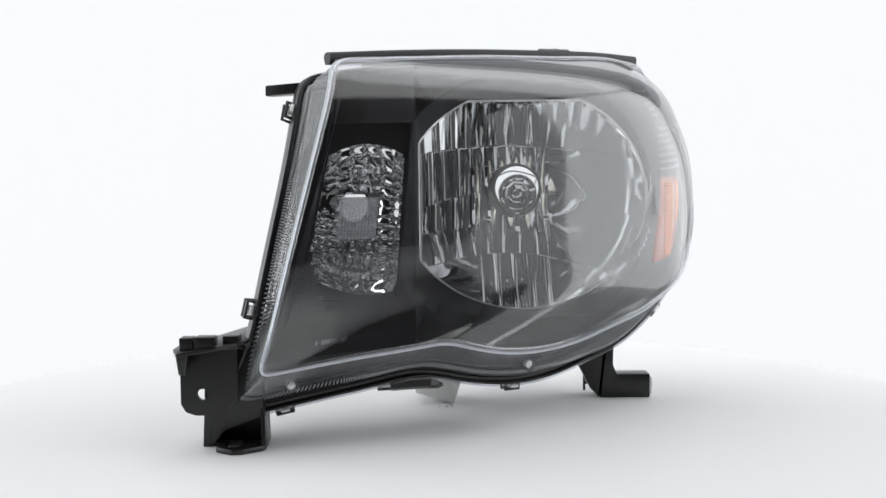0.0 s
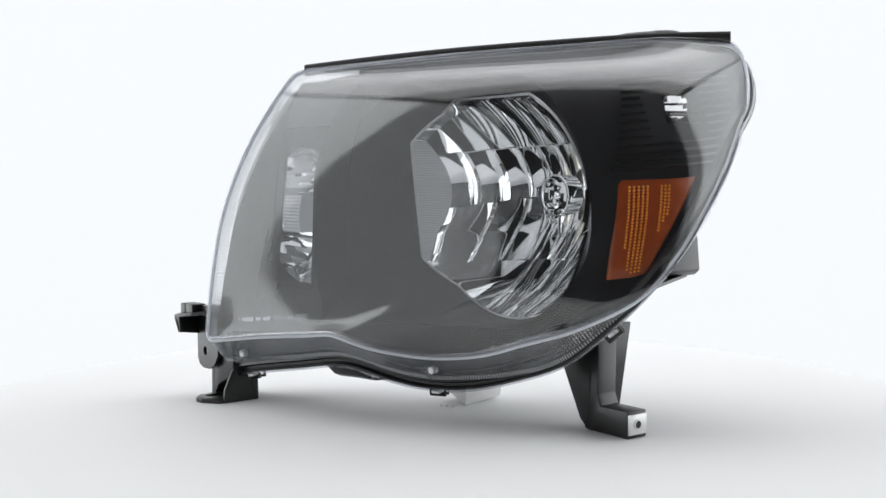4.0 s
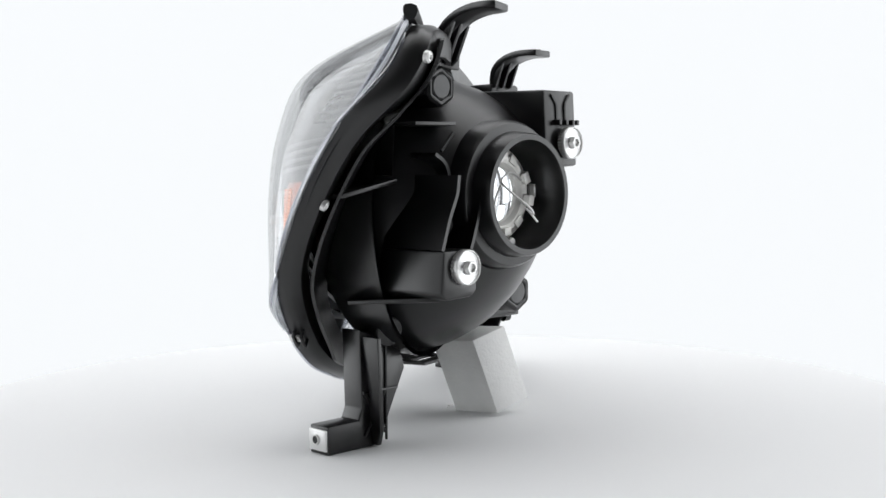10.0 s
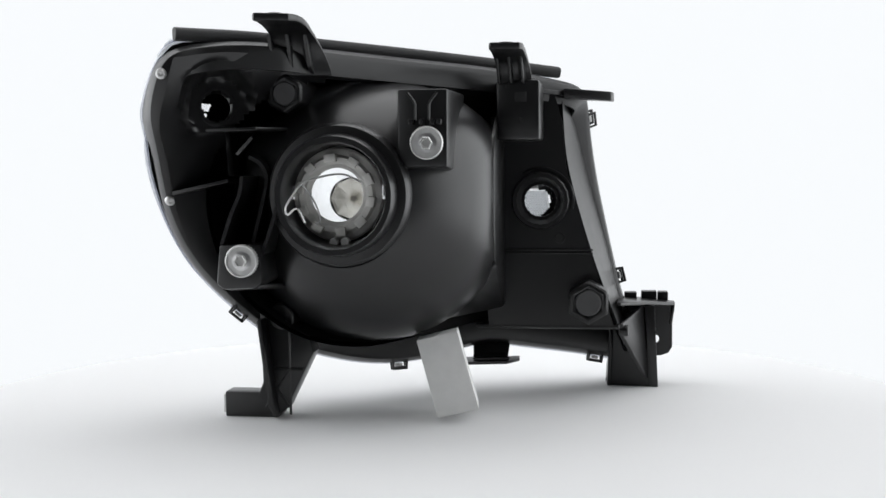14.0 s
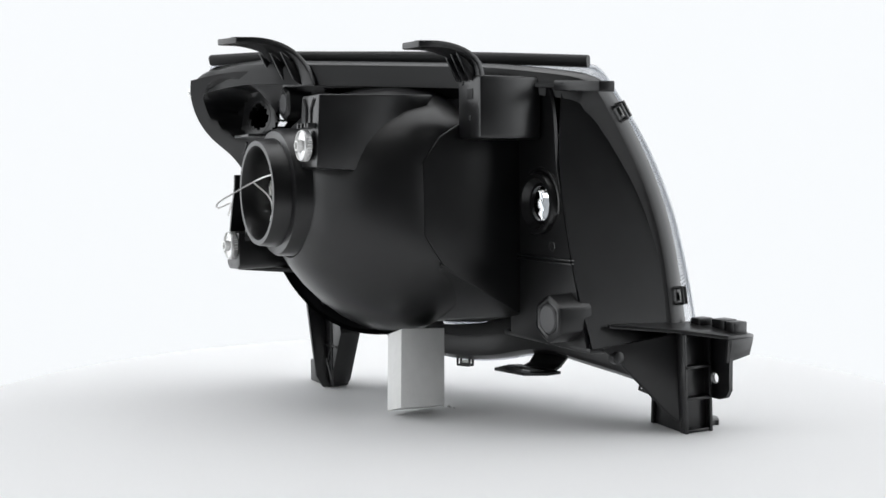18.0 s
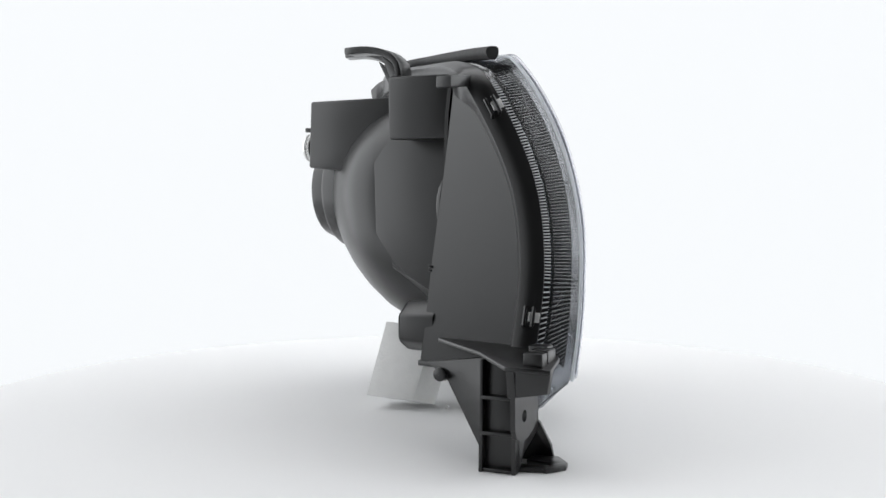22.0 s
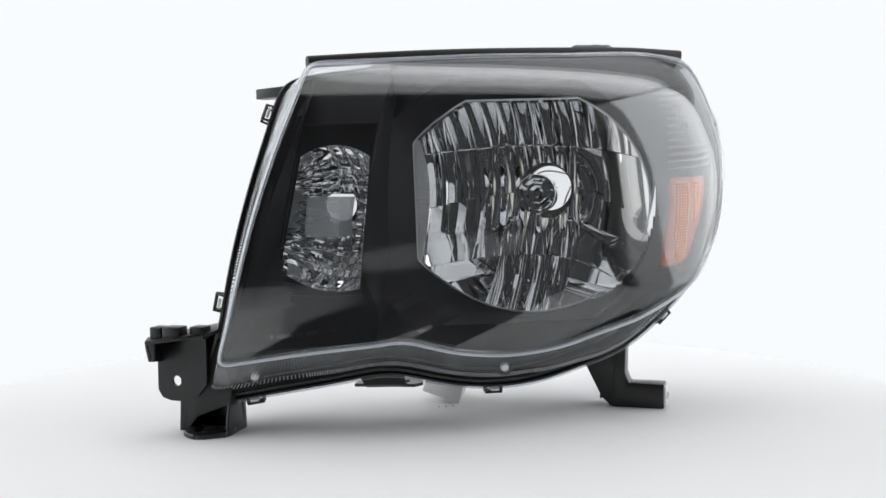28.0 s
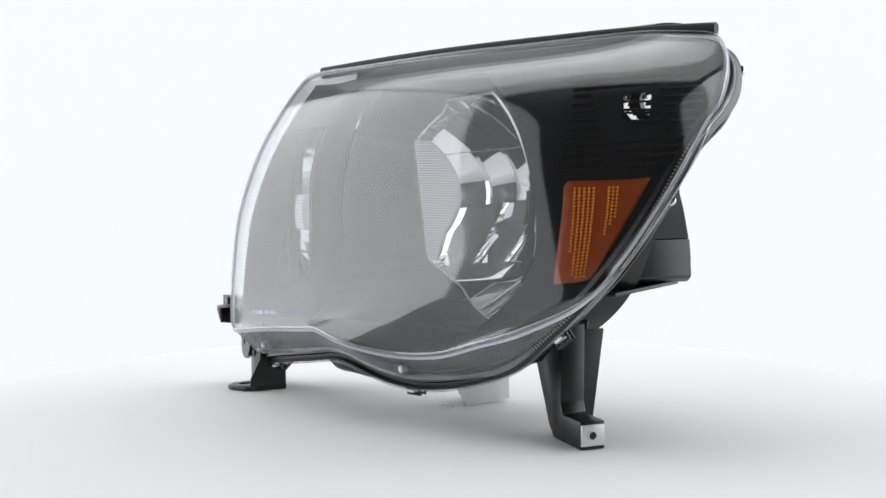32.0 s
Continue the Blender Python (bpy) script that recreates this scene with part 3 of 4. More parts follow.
def hex_boss(at, r, depth, parent):
    at = Vector(at)
    bm = lathe(at, (0, 1, 0), [(-depth, r * 1.22), (-0.0015, r * 1.18), (0, r * 1.06), (0.0, r * 0.78), (-0.003, r * 0.74)], 6, False, None, 0.0, math.pi / 6)
    soften(bm, 0.0022)
    ob = part("boss", bm, BLACK, parent, "six-sided black moulded boss", 30)
    part("boss_plug", lathe(at, (0, 1, 0), [(-0.004, r * 0.72), (-0.001, r * 0.70), (0.0002, r * 0.62), (0.0004, 0.0001)], 28), GREY, ob, "round dull grey plug")


hex_boss((-0.122, -0.024, 0.090), 0.0168, 0.03, housing)
hex_boss((0.1131, 0.1064, 0.2695), 0.0135, 0.05, housing)
part("signal_bracket_box", block((-0.082, -0.045, 0.233), (-0.045, 0.013, 0.284), 0.003), BLACK, housing, "black box under the inner mounting arm")


# mounting arms on top
def arm(name, path, across, widths, hole, parent):
    ob = part(name, strap(path, across, widths, 0.0055, 0.0012), BLACK, parent, "black mounting arm with a bolt hole")
    part("bolt_hole", lathe(hole, (0, 0, 1), [(0.0030, 0.0045), (0.0034, 0.0036), (0.0034, 0.0001)], 24), RUBBER, ob)
    part("eyelet", lathe(hole, (0, 0, 1), [(0.0022, 0.0062), (0.0036, 0.006), (0.0036, 0.0042), (0.0022, 0.0036)], 28), BLACK, ob)
    return ob


a1 = arm("outer_arm", spline([(0.107, 0.160, 0.3225), (0.106, 0.138, 0.3225), (0.105, 0.119, 0.318), (0.104, 0.108, 0.310), (0.103, 0.101, 0.298), (0.103, 0.098, 0.284)], 16), (0.92, 0.36, 0), [0.026, 0.031, 0.033, 0.033] + [0.034] * 5 + [0.036, 0.038, 0.041, 0.044, 0.047, 0.050, 0.052], (0.107, 0.150, 0.3225), housing)
for k in (-0.013, 0.0, 0.013):
    part("gusset", slab([(0.105 + k, 0.121 + k * 0.39, 0.314), (0.105 + k, 0.104 + k * 0.39, 0.302), (0.104 + k, 0.100 + k * 0.39, 0.284), (0.105 + k, 0.109 + k * 0.39, 0.290)], (0.003, 0, 0), 0.0005), BLACK, a1)
a2 = arm("inner_arm", spline([(-0.057, 0.062, 0.3075), (-0.057, 0.040, 0.3075), (-0.058, 0.022, 0.303), (-0.060, 0.011, 0.294), (-0.062, 0.008, 0.278)], 14), (1, 0.15, 0), [0.024, 0.027] + [0.028] * 12, (-0.057, 0.052, 0.3075), housing)
for k in (-0.010, 0.0, 0.010):
    part("gusset", slab([(-0.058 + k, 0.026, 0.302), (-0.06 + k, 0.010, 0.292), (-0.061 + k, 0.007, 0.279), (-0.059 + k, 0.016, 0.281)], (0.0025, 0, 0), 0.0005), BLACK, a2)
part("ear", slab([(-0.1445, -0.073, 0.277), (-0.1420, -0.060, 0.277), (-0.10, -0.045, 0.280), (-0.103, -0.078, 0.280)], (0, 0, -0.0085), 0.001), BLACK, housing, "flat black locating ear")

# rubber seal along the top
seal = sweep(spline([(-0.0935, -0.0835, 0.2990), (-0.03, -0.0375, 0.3050), (0.03, 0.009, 0.3095), (0.09, 0.061, 0.3130), (0.14, 0.1075, 0.3155), (0.1855, 0.1500, 0.3150)], 60),
             [(a * 0.8, b * 0.85) for a, b in ((-0.0085, 0.002), (-0.009, -0.004), (-0.006, -0.0062), (-0.002, -0.0066), (0.0015, -0.006), (0.0035, -0.004), (0.0038, 0.0005), (0.002, 0.0045), (-0.001, 0.0055), (-0.005, 0.004))],
             [(0.06, -0.08, 1)] * 60, [(-0.6, 0.8, 0)] * 60, False)
part("top_seal", seal, RUBBER, lamp, "black rubber weather seal along the top edge", 50)

# feet
foot_a = part("outer_foot", slab([(0.106, 0.036, 0.056), (0.112, 0.036, 0.078), (0.152, 0.036, 0.090), (0.1505, 0.036, 0.030), (0.154, 0.036, 0.0215), (0.184, 0.036, 0.0215), (0.184, 0.036, 0.0), (0.139, 0.036, 0.0), (0.130, 0.036, 0.008)], (0, 0.0205, 0), 0.0012), BLACK, housing, "black bracket foot with a steel clip nut")
part("foot_web", slab([(0.150, 0.036, 0.085), (0.150, 0.074, 0.085), (0.143, 0.068, 0.012), (0.140, 0.062, 0.001), (0.140, 0.036, 0.001)], (-0.004, 0, 0), 0.0008), BLACK, foot_a)
nut = part("clip_nut", block((0.1835, 0.0365, 0.003), (0.1858, 0.0555, 0.0190), 0.0006), STEEL, foot_a, "pale zinc clip nut")
part("nut_hole", lathe((0.1858, 0.0450, 0.0112), (1, 0, 0), [(0.0, 0.0042), (0.0012, 0.0038), (0.0012, 0.003), (-0.001, 0.0028)], 24), STEEL, nut)
part("bolt_hole", lathe((0.1866, 0.0450, 0.0112), (1, 0, 0), [(0.0, 0.0031), (-0.0001, 0.0001)], 20), RUBBER, nut)
foot_b = part("inner_foot", slab([(-0.1815, -0.112, 0.0), (-0.1785, -0.112, 0.0), (-0.1735, -0.112, 0.078), (-0.1765, -0.112, 0.078)], (0, -0.0245, 0), 0.0006), BLACK, housing, "black hollow ribbed bracket foot")
part("foot_wall", slab([(-0.1815, -0.112, 0.0), (-0.1385, -0.117, 0.0), (-0.1405, -0.117, 0.062), (-0.1700, -0.112, 0.076)], (0, -0.003, 0), 0.0006), BLACK, foot_b)
part("foot_wall", slab([(-0.1385, -0.114, 0.0), (-0.1370, -0.150, 0.0), (-0.1375, -0.148, 0.012), (-0.1390, -0.140, 0.028), (-0.1405, -0.128, 0.040), (-0.1405, -0.114, 0.062)], (-0.003, 0, 0), 0.0006), BLACK, foot_b)
part("foot_wall", slab([(-0.1800, -0.1390, 0.0), (-0.1700, -0.1390, 0.012), (-0.1405, -0.1390, 0.024), (-0.1405, -0.1380, 0.040), (-0.1500, -0.1380, 0.075), (-0.1740, -0.1380, 0.075)], (0, 0.003, 0), 0.0006), BLACK, foot_b)
for y in (-0.1140, -0.1385):
    part("foot_flange", slab([(-0.1865, y, 0.0), (-0.1790, y, 0.0), (-0.1735, y, 0.078), (-0.1830, y, 0.078)], (0, 0.0028, 0), 0.0005), BLACK, foot_b)
for z in (0.0005, 0.026, 0.051):
    part("foot_rib", block((-0.1855, -0.1370, z), (-0.1770, -0.1130, z + 0.0025), 0.0005), BLACK, foot_b)
toe = [(-0.1720, -0.1530), (-0.1735, -0.1560), (-0.1680, -0.1610), (-0.1600, -0.1660), (-0.1520, -0.1645), (-0.1380, -0.1530), (-0.1370, -0.1350), (-0.1560, -0.1350), (-0.1575, -0.1535), (-0.1630, -0.1560), (-0.1660, -0.1520), (-0.1670, -0.1350), (-0.1780, -0.1350)]
part("toe_plate", slab([(x, y, 0.0) for x, y in toe], (0, 0, 0.0040), 0.0006), BLACK, foot_b, "flat hooked toe plate")
ear_plate = part("bolt_plate", plate_with_hole([(-0.2035, 0.0750), (-0.2030, 0.0690), (-0.2012, 0.0600), (-0.2012, 0.0340), (-0.1975, 0.0280), (-0.1900, 0.0255), (-0.1780, 0.0255), (-0.1660, 0.0300), (-0.1580, 0.0400), (-0.1580, 0.0790)], (-0.1846, 0.0417), 0.0042, 0.0, 0.0035, 96), BLACK, housing, "black side plate with a bolt hole")
ear_plate.matrix_basis = Matrix.Translation((0, -0.1415, 0))
part("bolt_plate_top", slab([(-0.1985, -0.1690, 0.0735), (-0.1700, -0.1650, 0.0775), (-0.1500, -0.1500, 0.0800), (-0.1470, -0.0640, 0.0830), (-0.1510, -0.0640, 0.0830), (-0.1760, -0.1080, 0.0790), (-0.2035, -0.1380, 0.0750), (-0.2036, -0.1560, 0.0750)], (0, 0, 0.0030), 0.0006), BLACK, housing, "flat ledge over the inner foot")
part("plate_lip", slab([(-0.1985, -0.1690, 0.0735), (-0.1900, -0.1680, 0.0755), (-0.1920, -0.1665, 0.0600), (-0.1975, -0.1650, 0.0600)], (0, 0.0030, 0), 0.0006), BLACK, housing)
part("plate_side", slab([(-0.1985, -0.1690, 0.0735), (-0.2035, -0.1560, 0.0750), (-0.2035, -0.1390, 0.0750), (-0.2010, -0.1390, 0.0560), (-0.1975, -0.1660, 0.0600)], (0.0028, 0, 0), 0.0006), BLACK, housing)
part("buttress", slab([(-0.1530, -0.0560, 0.0680), (-0.1530, -0.0720, 0.0560), (-0.1740, -0.1080, 0.0120), (-0.1780, -0.1125, 0.0080), (-0.1730, -0.1125, 0.0780)], (0.0035, 0.001, 0), 0.0006), BLACK, foot_b, "slanting web behind the foot")
part("buttress_boss", lathe((-0.1545, -0.0680, 0.0600), (-1, 0.1, 0), [(-0.004, 0.0055), (0.003, 0.005), (0.0035, 0.004), (0.0035, 0.0001)], 20), BLACK, foot_b)
for x, y, w in ((-0.1925, -0.1560, 0.0050), (-0.1790, -0.1560, 0.0075), (-0.1610, -0.1480, 0.0060)):
    part("plate_tab", block((x - w, y - 0.007, 0.0770), (x + w, y + 0.007, 0.0860 + w * 0.2), 0.001), BLACK, housing)
for p, q in (((0.148, 0.0570, 0.009), (0.1275, 0.0570, 0.041)), ((0.1275, 0.0570, 0.009), (0.148, 0.0570, 0.041)), ((0.115, 0.0570, 0.042), (0.150, 0.0570, 0.042)), ((0.1265, 0.0570, 0.003), (0.1265, 0.0570, 0.082))):
    part("brace", tube([p, q], 0.0012, 6), BLACK, foot_a)

# flat side of the dome, running forward to the signal box
part("dome_side", slab([(-0.0462, y, z) for y, z in ((-0.052, 0.083), (0.004, 0.113), (0.028, 0.130), (0.045, 0.155), (0.046, 0.215), (0.030, 0.236), (0.005, 0.250), (-0.052, 0.270))], (0.004, 0, 0), 0.0012), BLACK, housing)
part("dome_foot", slab([(-0.046, 0.030, 0.128), (-0.046, -0.050, 0.083), (0.030, -0.050, 0.068), (0.025, 0.030, 0.076)], (0.001, 0, 0.004), 0.0008), BLACK, housing)

# steps and webs in the outboard recess of the housing
part("recess_wall", slab([(0.158, 0.075, 0.205), (0.159, 0.075, 0.240), (0.159, 0.104, 0.240), (0.158, 0.100, 0.205)], (0.003, 0.004, 0), 0.0008), BLACK, housing)
part("recess_web", slab([(0.160, 0.070, 0.200), (0.160, 0.108, 0.200), (0.208, 0.105, 0.190), (0.208, 0.085, 0.190)], (0, 0, 0.003), 0.0006), BLACK, housing)
part("rear_rib", tube([(0.1433, 0.135, 0.2218), (0.1311, 0.135, 0.2346)], 0.0014, 6), BLACK, housing)
part("recess_shelf", slab([(0.168, 0.135, 0.2395), (0.128, 0.135, 0.2400), (0.112, 0.10, 0.2405), (0.150, 0.07, 0.2405)], (0, 0, 0.0025), 0.0005), BLACK, housing)
part("lower_ledge", slab([(0.10, 0.060, 0.112), (0.125, 0.10, 0.116), (0.150, 0.140, 0.117), (0.175, 0.07, 0.112), (0.14, 0.03, 0.108)], (0, 0, 0.003), 0.0006), BLACK, housing)
part("dome_collar", lathe((0.13, 0.062, 0.088), (0.2, 1, -0.2), [(-0.02, 0.012), (0.004, 0.0115), (0.005, 0.0105), (0.005, 0.0001)], 24), BLACK, housing)
# ridges on the signal box
for z in (0.132, 0.135):
    part("box_ridge", block((-0.126, -0.047, z), (-0.045, -0.0435, z + 0.0015), 0.0004), BLACK, housing)
part("mould_mark", lathe((-0.096, -0.0465, 0.146), (0, 1, 0), [(0, 0.005), (0.001, 0.005), (0.0012, 0.0044), (0.0004, 0.004), (0.0004, 0.0001)], 20), BLACK, housing)
part("collar_arc", tube([(-0.079 + 0.029 * math.cos(a), -0.0455, 0.18 + 0.029 * math.sin(a)) for a in np.linspace(1.0, 3.4, 20)], 0.0016, 6), BLACK, housing)


# snap clips round the flange
def snap_clip(x, y, z, parent=housing):
    p = Vector((x, y, z))
    i = int(np.argmin(np.linalg.norm(F_LOOP - np.array(p), axis=1)))
    o, b = outs[i], backs[i]
    t = o.cross(b)
    base = Vector(F_LOOP[i]) - o * 0.0035
    loop = [(-0.0065, 0.002), (-0.0065, 0.0085), (0.0065, 0.0085), (0.0065, 0.002)]
    bm = tube([base + t * a + o * c + b * 0.003 for a, c in loop], 0.0016, 6)
    tube([base + t * a + o * c + b * 0.009 for a, c in loop], 0.0014, 6, bm)
    ob = part("snap_clip", bm, BLACK, parent, "small black snap clip")
    part("snap_tongue", block((-0.0035, -0.0012, -0.002), (0.0035, 0.0012, 0.006), 0.0005, Matrix.Translation(base + o * 0.0055) @ Matrix((t, o, b)).transposed().to_4x4()), STEEL, ob)


for q in ((-0.152, -0.140, 0.104), (-0.119, -0.1015, 0.255), (0.179, 0.030, 0.084), (0.0508, -0.048, 0.027), (-0.128, -0.122, 0.024)):
    snap_clip(*q)

# slotted tab under the flange
ring_o = [(-0.057, -0.076), (-0.008, -0.066), (-0.004, -0.056), (-0.012, -0.036), (-0.048, -0.044), (-0.058, -0.062)]
ring_i = [(-0.048, -0.066), (-0.016, -0.0595), (-0.015, -0.055), (-0.018, -0.0495), (-0.044, -0.055), (-0.049, -0.060)]
bm = loft([[(x, y, z) for x, y in r] for r, z in ((ring_o, 0.0275), (ring_o, 0.0300), (ring_i, 0.0300), (ring_i, 0.0275), (ring_o, 0.0275))])
bm.transform(Matrix.Translation((0, -0.0045, 0.0032)))
part("slotted_tab", tidy(bm), BLACK, housing, "black slotted tab under the lamp")
part("tab_web", strap([(-0.030, -0.0755, 0.0320), (-0.030, -0.0820, 0.0350), (-0.030, -0.0900, 0.0440)], (0.94, 0.34, 0), [0.034, 0.034, 0.036], 0.0030, 0.0006), BLACK, housing)

# steel screws in the flange
for x, y, z in ((0.2109, 0.1075, 0.1752), (0.1849, 0.1715, 0.280)):
    i = int(np.argmin(np.linalg.norm(F_LOOP - np.array((x, y, z)), axis=1)))
    at = Vector(F_LOOP[i]) - outs[i] * 0.0065 + backs[i] * 0.0140
    part("flange_screw", lathe(at, backs[i], [(0, 0.0042), (0.003, 0.004), (0.0038, 0.003), (0.0038, 0.0016), (0.0026, 0.0012), (0.0026, 0.0001)], 16), STEEL, housing, "small bright flange screw")

# clear screw bosses in the lower lens wall
for x, y, z in ((-0.119, -0.139, 0.047), (0.066, -0.064, 0.049)):
    boss = part("screw_boss", lathe((x, y, z), (0.35, -0.93, -0.1), [(-0.012, 0.0068), (0.002, 0.0062), (0.003, 0.0055), (0.003, 0.0034), (-0.002, 0.003)], 24), SKIRT, lens, "clear moulded screw boss")
    part("boss_screw", lathe((x, y, z), (0.35, -0.93, -0.1), [(-0.004, 0.0034), (0.001, 0.0032), (0.0018, 0.0022), (0.0018, 0.0001)], 12), STEEL, boss)

# slots in the inner arm box
inner_box = bpy.data.objects["signal_bracket_box"]
for x, z, w, h in ((-0.066, 0.2695, 0.0050, 0.0042), (-0.0655, 0.250, 0.0020, 0.0022), (-0.0535, 0.279, 0.0018, 0.0018)):
    part("slot", block((x - w, 0.0122, z - h), (x + w, 0.0136, z + h), 0.0005), RUBBER, inner_box)


# ---- inside the lens ----
REFL = (0.066, 0.187)


def opening(a):
    """Rim of the main reflector as seen along y: a circle cut off above and inboard."""
    c, s = math.cos(a), math.sin(a)
    x, z = REFL[0] + 0.002 + 0.107 * c, 0.181 + 0.097 * s
    x, z = max(x, -0.0235), min(z, 0.2675)
    cut = (x + 0.0235) - (z - 0.243) * 1.09
    if cut < 0:
        x -= cut * 0.46
        z += cut * 0.5
    return x, z


def bowl(x, z):
    inner_side = min(max((REFL[0] - x) / 0.0895, 0), 1) * min(max((z - 0.112) / 0.04, 0), 1)
    return 0.122 - (9.6 + 3.2 * inner_side) * ((x - REFL[0]) ** 2 + (z - REFL[1]) ** 2)


def rim_y(x, z):
    return 0.0165 - 0.11 * (z - 0.081) - max(0.0, -x) * 0.85


def bezel_y(x, z):
    s, v = face.find(x, z)
    k = min(max((x + 0.04) / 0.22, 0), 1)
    deep = 0.040 + (0.016 - 0.040) * k
    lo, hi = min(max((z - 0.100) / 0.03, 0), 1), min(max((0.290 - z) / 0.024, 0), 1)
    w = lo * lo * (3 - 2 * lo) * hi * hi * (3 - 2 * hi)
    return face.at(s, v)[1] + 0.009 + (deep - 0.009) * w


RIM = 160
SPLIT = -0.0245
angles = [2 * math.pi * i / RIM for i in range(RIM)]
inner = [(x, rim_y(x, z), z) for x, z in (opening(a) for a in angles)]
lip = []
for a in angles:
    x, z = REFL[0] + 0.006 + (0.108 if math.cos(a) > 0 else 0.124) * math.cos(a), 0.18 + 0.112 * math.sin(a)
    x, z = max(x, SPLIT), min(max(z, 0.086), 0.281)
    lip.append((x, min(bezel_y(x, z), rim_y(x, z) - 0.004), z))


def split(v):
    """s at which the lens stands at SPLIT, where the two halves of the bezel meet."""
    lo, hi = 0.0, 1.0
    for _ in range(24):
        mid_s = (lo + hi) / 2
        if face.at(mid_s, v)[0] < SPLIT:
            lo = mid_s
        else:
            hi = mid_s
    return lo


smooth_y = [p[1] for p in lip]
for _ in range(30):
    smooth_y = [0.5 * smooth_y[i] + 0.25 * (smooth_y[i - 1] + smooth_y[(i + 1) % RIM]) for i in range(RIM)]
lip = [(x, max(y, face.at(*face.find(x, z))[1] + 0.008), z) for (x, _, z), y in zip(lip, smooth_y)]
CX, CZ = REFL[0] + 0.006, 0.18
edge = []
for a, l in zip(angles, lip):
    c, s = math.cos(a), math.sin(a)
    best = None
    for p, q in zip(E_LOOP, np.roll(E_LOOP, -1, 0)):
        dx, dz = q[0] - p[0], q[2] - p[2]
        den = c * dz - s * dx
        if abs(den) > 1e-12:
            k = ((p[0] - CX) * dz - (p[2] - CZ) * dx) / den
            u = ((p[0] - CX) * s - (p[2] - CZ) * c) / den
            if k > 0 and -1e-9 <= u <= 1 + 1e-9 and (best is None or k > best[0]):
                best = (k, p + (q - p) * u)
    e = best[1] * 0.975 + np.array([CX, best[1][1] + 0.2, CZ]) * 0.025
    if e[0] < SPLIT:
        k = (SPLIT - CX) / c
        z = CZ + s * k
        e = np.array([SPLIT, bezel_y(SPLIT, min(max(z, 0.075), 0.288)), min(max(z, 0.066), 0.296)])
    edge.append(e)
between = []
for f in (0.3, 0.65):
    row = []
    for a, e, l in zip(angles, edge, lip):
        p = np.array(l) * (1 - f) + np.array(e) * f
        w = min(max((math.cos(a) - 0.15) / 0.5, 0), 1)
        if w > 0:
            p = p * (1 - w) + face.inside(*find_side(face, p[1], p[2]), 0.017) * w
        row.append(tuple(p))
    between.append(row)
bm = loft([edge, between[1], between[0], lip, [tuple(np.array(e) * 0.5 + np.array(l) * 0.5) for e, l in zip(lip, inner)], inner])
# three slots in the louvres, in line with the marker hole of the housing
near = [f for f in bm.faces if (f.calc_center_median() - Vector((0.193, 0.076, 0.254))).length < 0.022]
bmesh.ops.subdivide_edges(bm, edges=list({e for f in near for e in f.edges}), cuts=11, use_grid_fill=True)
cut = []
for f in bm.faces:
    c = f.calc_center_median()
    if c.x > 0.165 and any(z0 < c.z < z1 and abs(c.y - y_mid) < 0.0085 for z0, z1, y_mid in ((0.2435, 0.2480, 0.0745), (0.2500, 0.2565, 0.0765), (0.2585, 0.2640, 0.079))):
        cut.append(f)
bmesh.ops.delete(bm, geom=cut, context="FACES")
bezel = part("bezel", tidy(bm), SATIN, lamp, "satin black inner bezel", 40)
for z in (0.2490, 0.2574):
    part("slot_bar", tube([face.inside(*find_side(face, y, z), 0.0165) for y in (0.060, 0.068, 0.076, 0.084, 0.092)], 0.0011, 6), SATIN, bezel)

# inboard half of the bezel, with the pocket for the signal lamp
POCKET = [(-0.1153, 0.1080), (-0.0390, 0.1095), (-0.0262, 0.2460), (-0.0880, 0.2450)]


def ring_points(corners, n):
    pts = []
    for (x0, z0), (x1, z1) in zip(corners, corners[1:] + corners[:1]):
        pts += [(x0 + (x1 - x0) * i / n, z0 + (z1 - z0) * i / n) for i in range(n)]
    return pts


n = 24
pocket = [(x, max(-0.1125, face.at(*face.find(x, z))[1] + 0.012), z) for x, z in ring_points(POCKET, n)]
frame_loop = []
frame_loop += [face.inside(0.012 + (split(0.02) - 0.012) * i / n, 0.02, 0.0085) for i in range(n)]
frame_loop += [(SPLIT, bezel_y(SPLIT, 0.075 + 0.213 * i / n), 0.072 + 0.22 * i / n) for i in range(n)]
frame_loop += [face.inside(split(0.98) + (0.012 - split(0.98)) * i / n, 0.98, 0.0085) for i in range(n)]
frame_loop += [face.inside(0.012, 0.98 - 0.96 * i / n, 0.0085) for i in range(n)]
deep = [(x, max(-0.1065, y + 0.006), z) for x, y, z in pocket]
mids = []
for f in (0.35, 0.75):
    ring_now = []
    for a, b in zip(frame_loop, pocket):
        x, z = a[0] + (b[0] - a[0]) * f, a[2] + (b[2] - a[2]) * f
        ring_now.append((x, a[1] + (b[1] - a[1]) * f ** 0.7, z))
    mids.append(ring_now)


def arch_point(a, b):
    """Point of the signal lamp's outline: a straight-sided shape with bowed top and bottom."""
    x0, x1 = -0.1105 + 0.0195 * b, -0.0400 + 0.0080 * b
    top = 0.2200 + 0.0092 * (1 - (2 * a - 1) ** 2)
    low = (0.1285 - 0.0125 * a) - 0.0095 * math.sin(math.pi * a) ** 0.8
    return x0 + (x1 - x0) * a, low + (top - low) * b


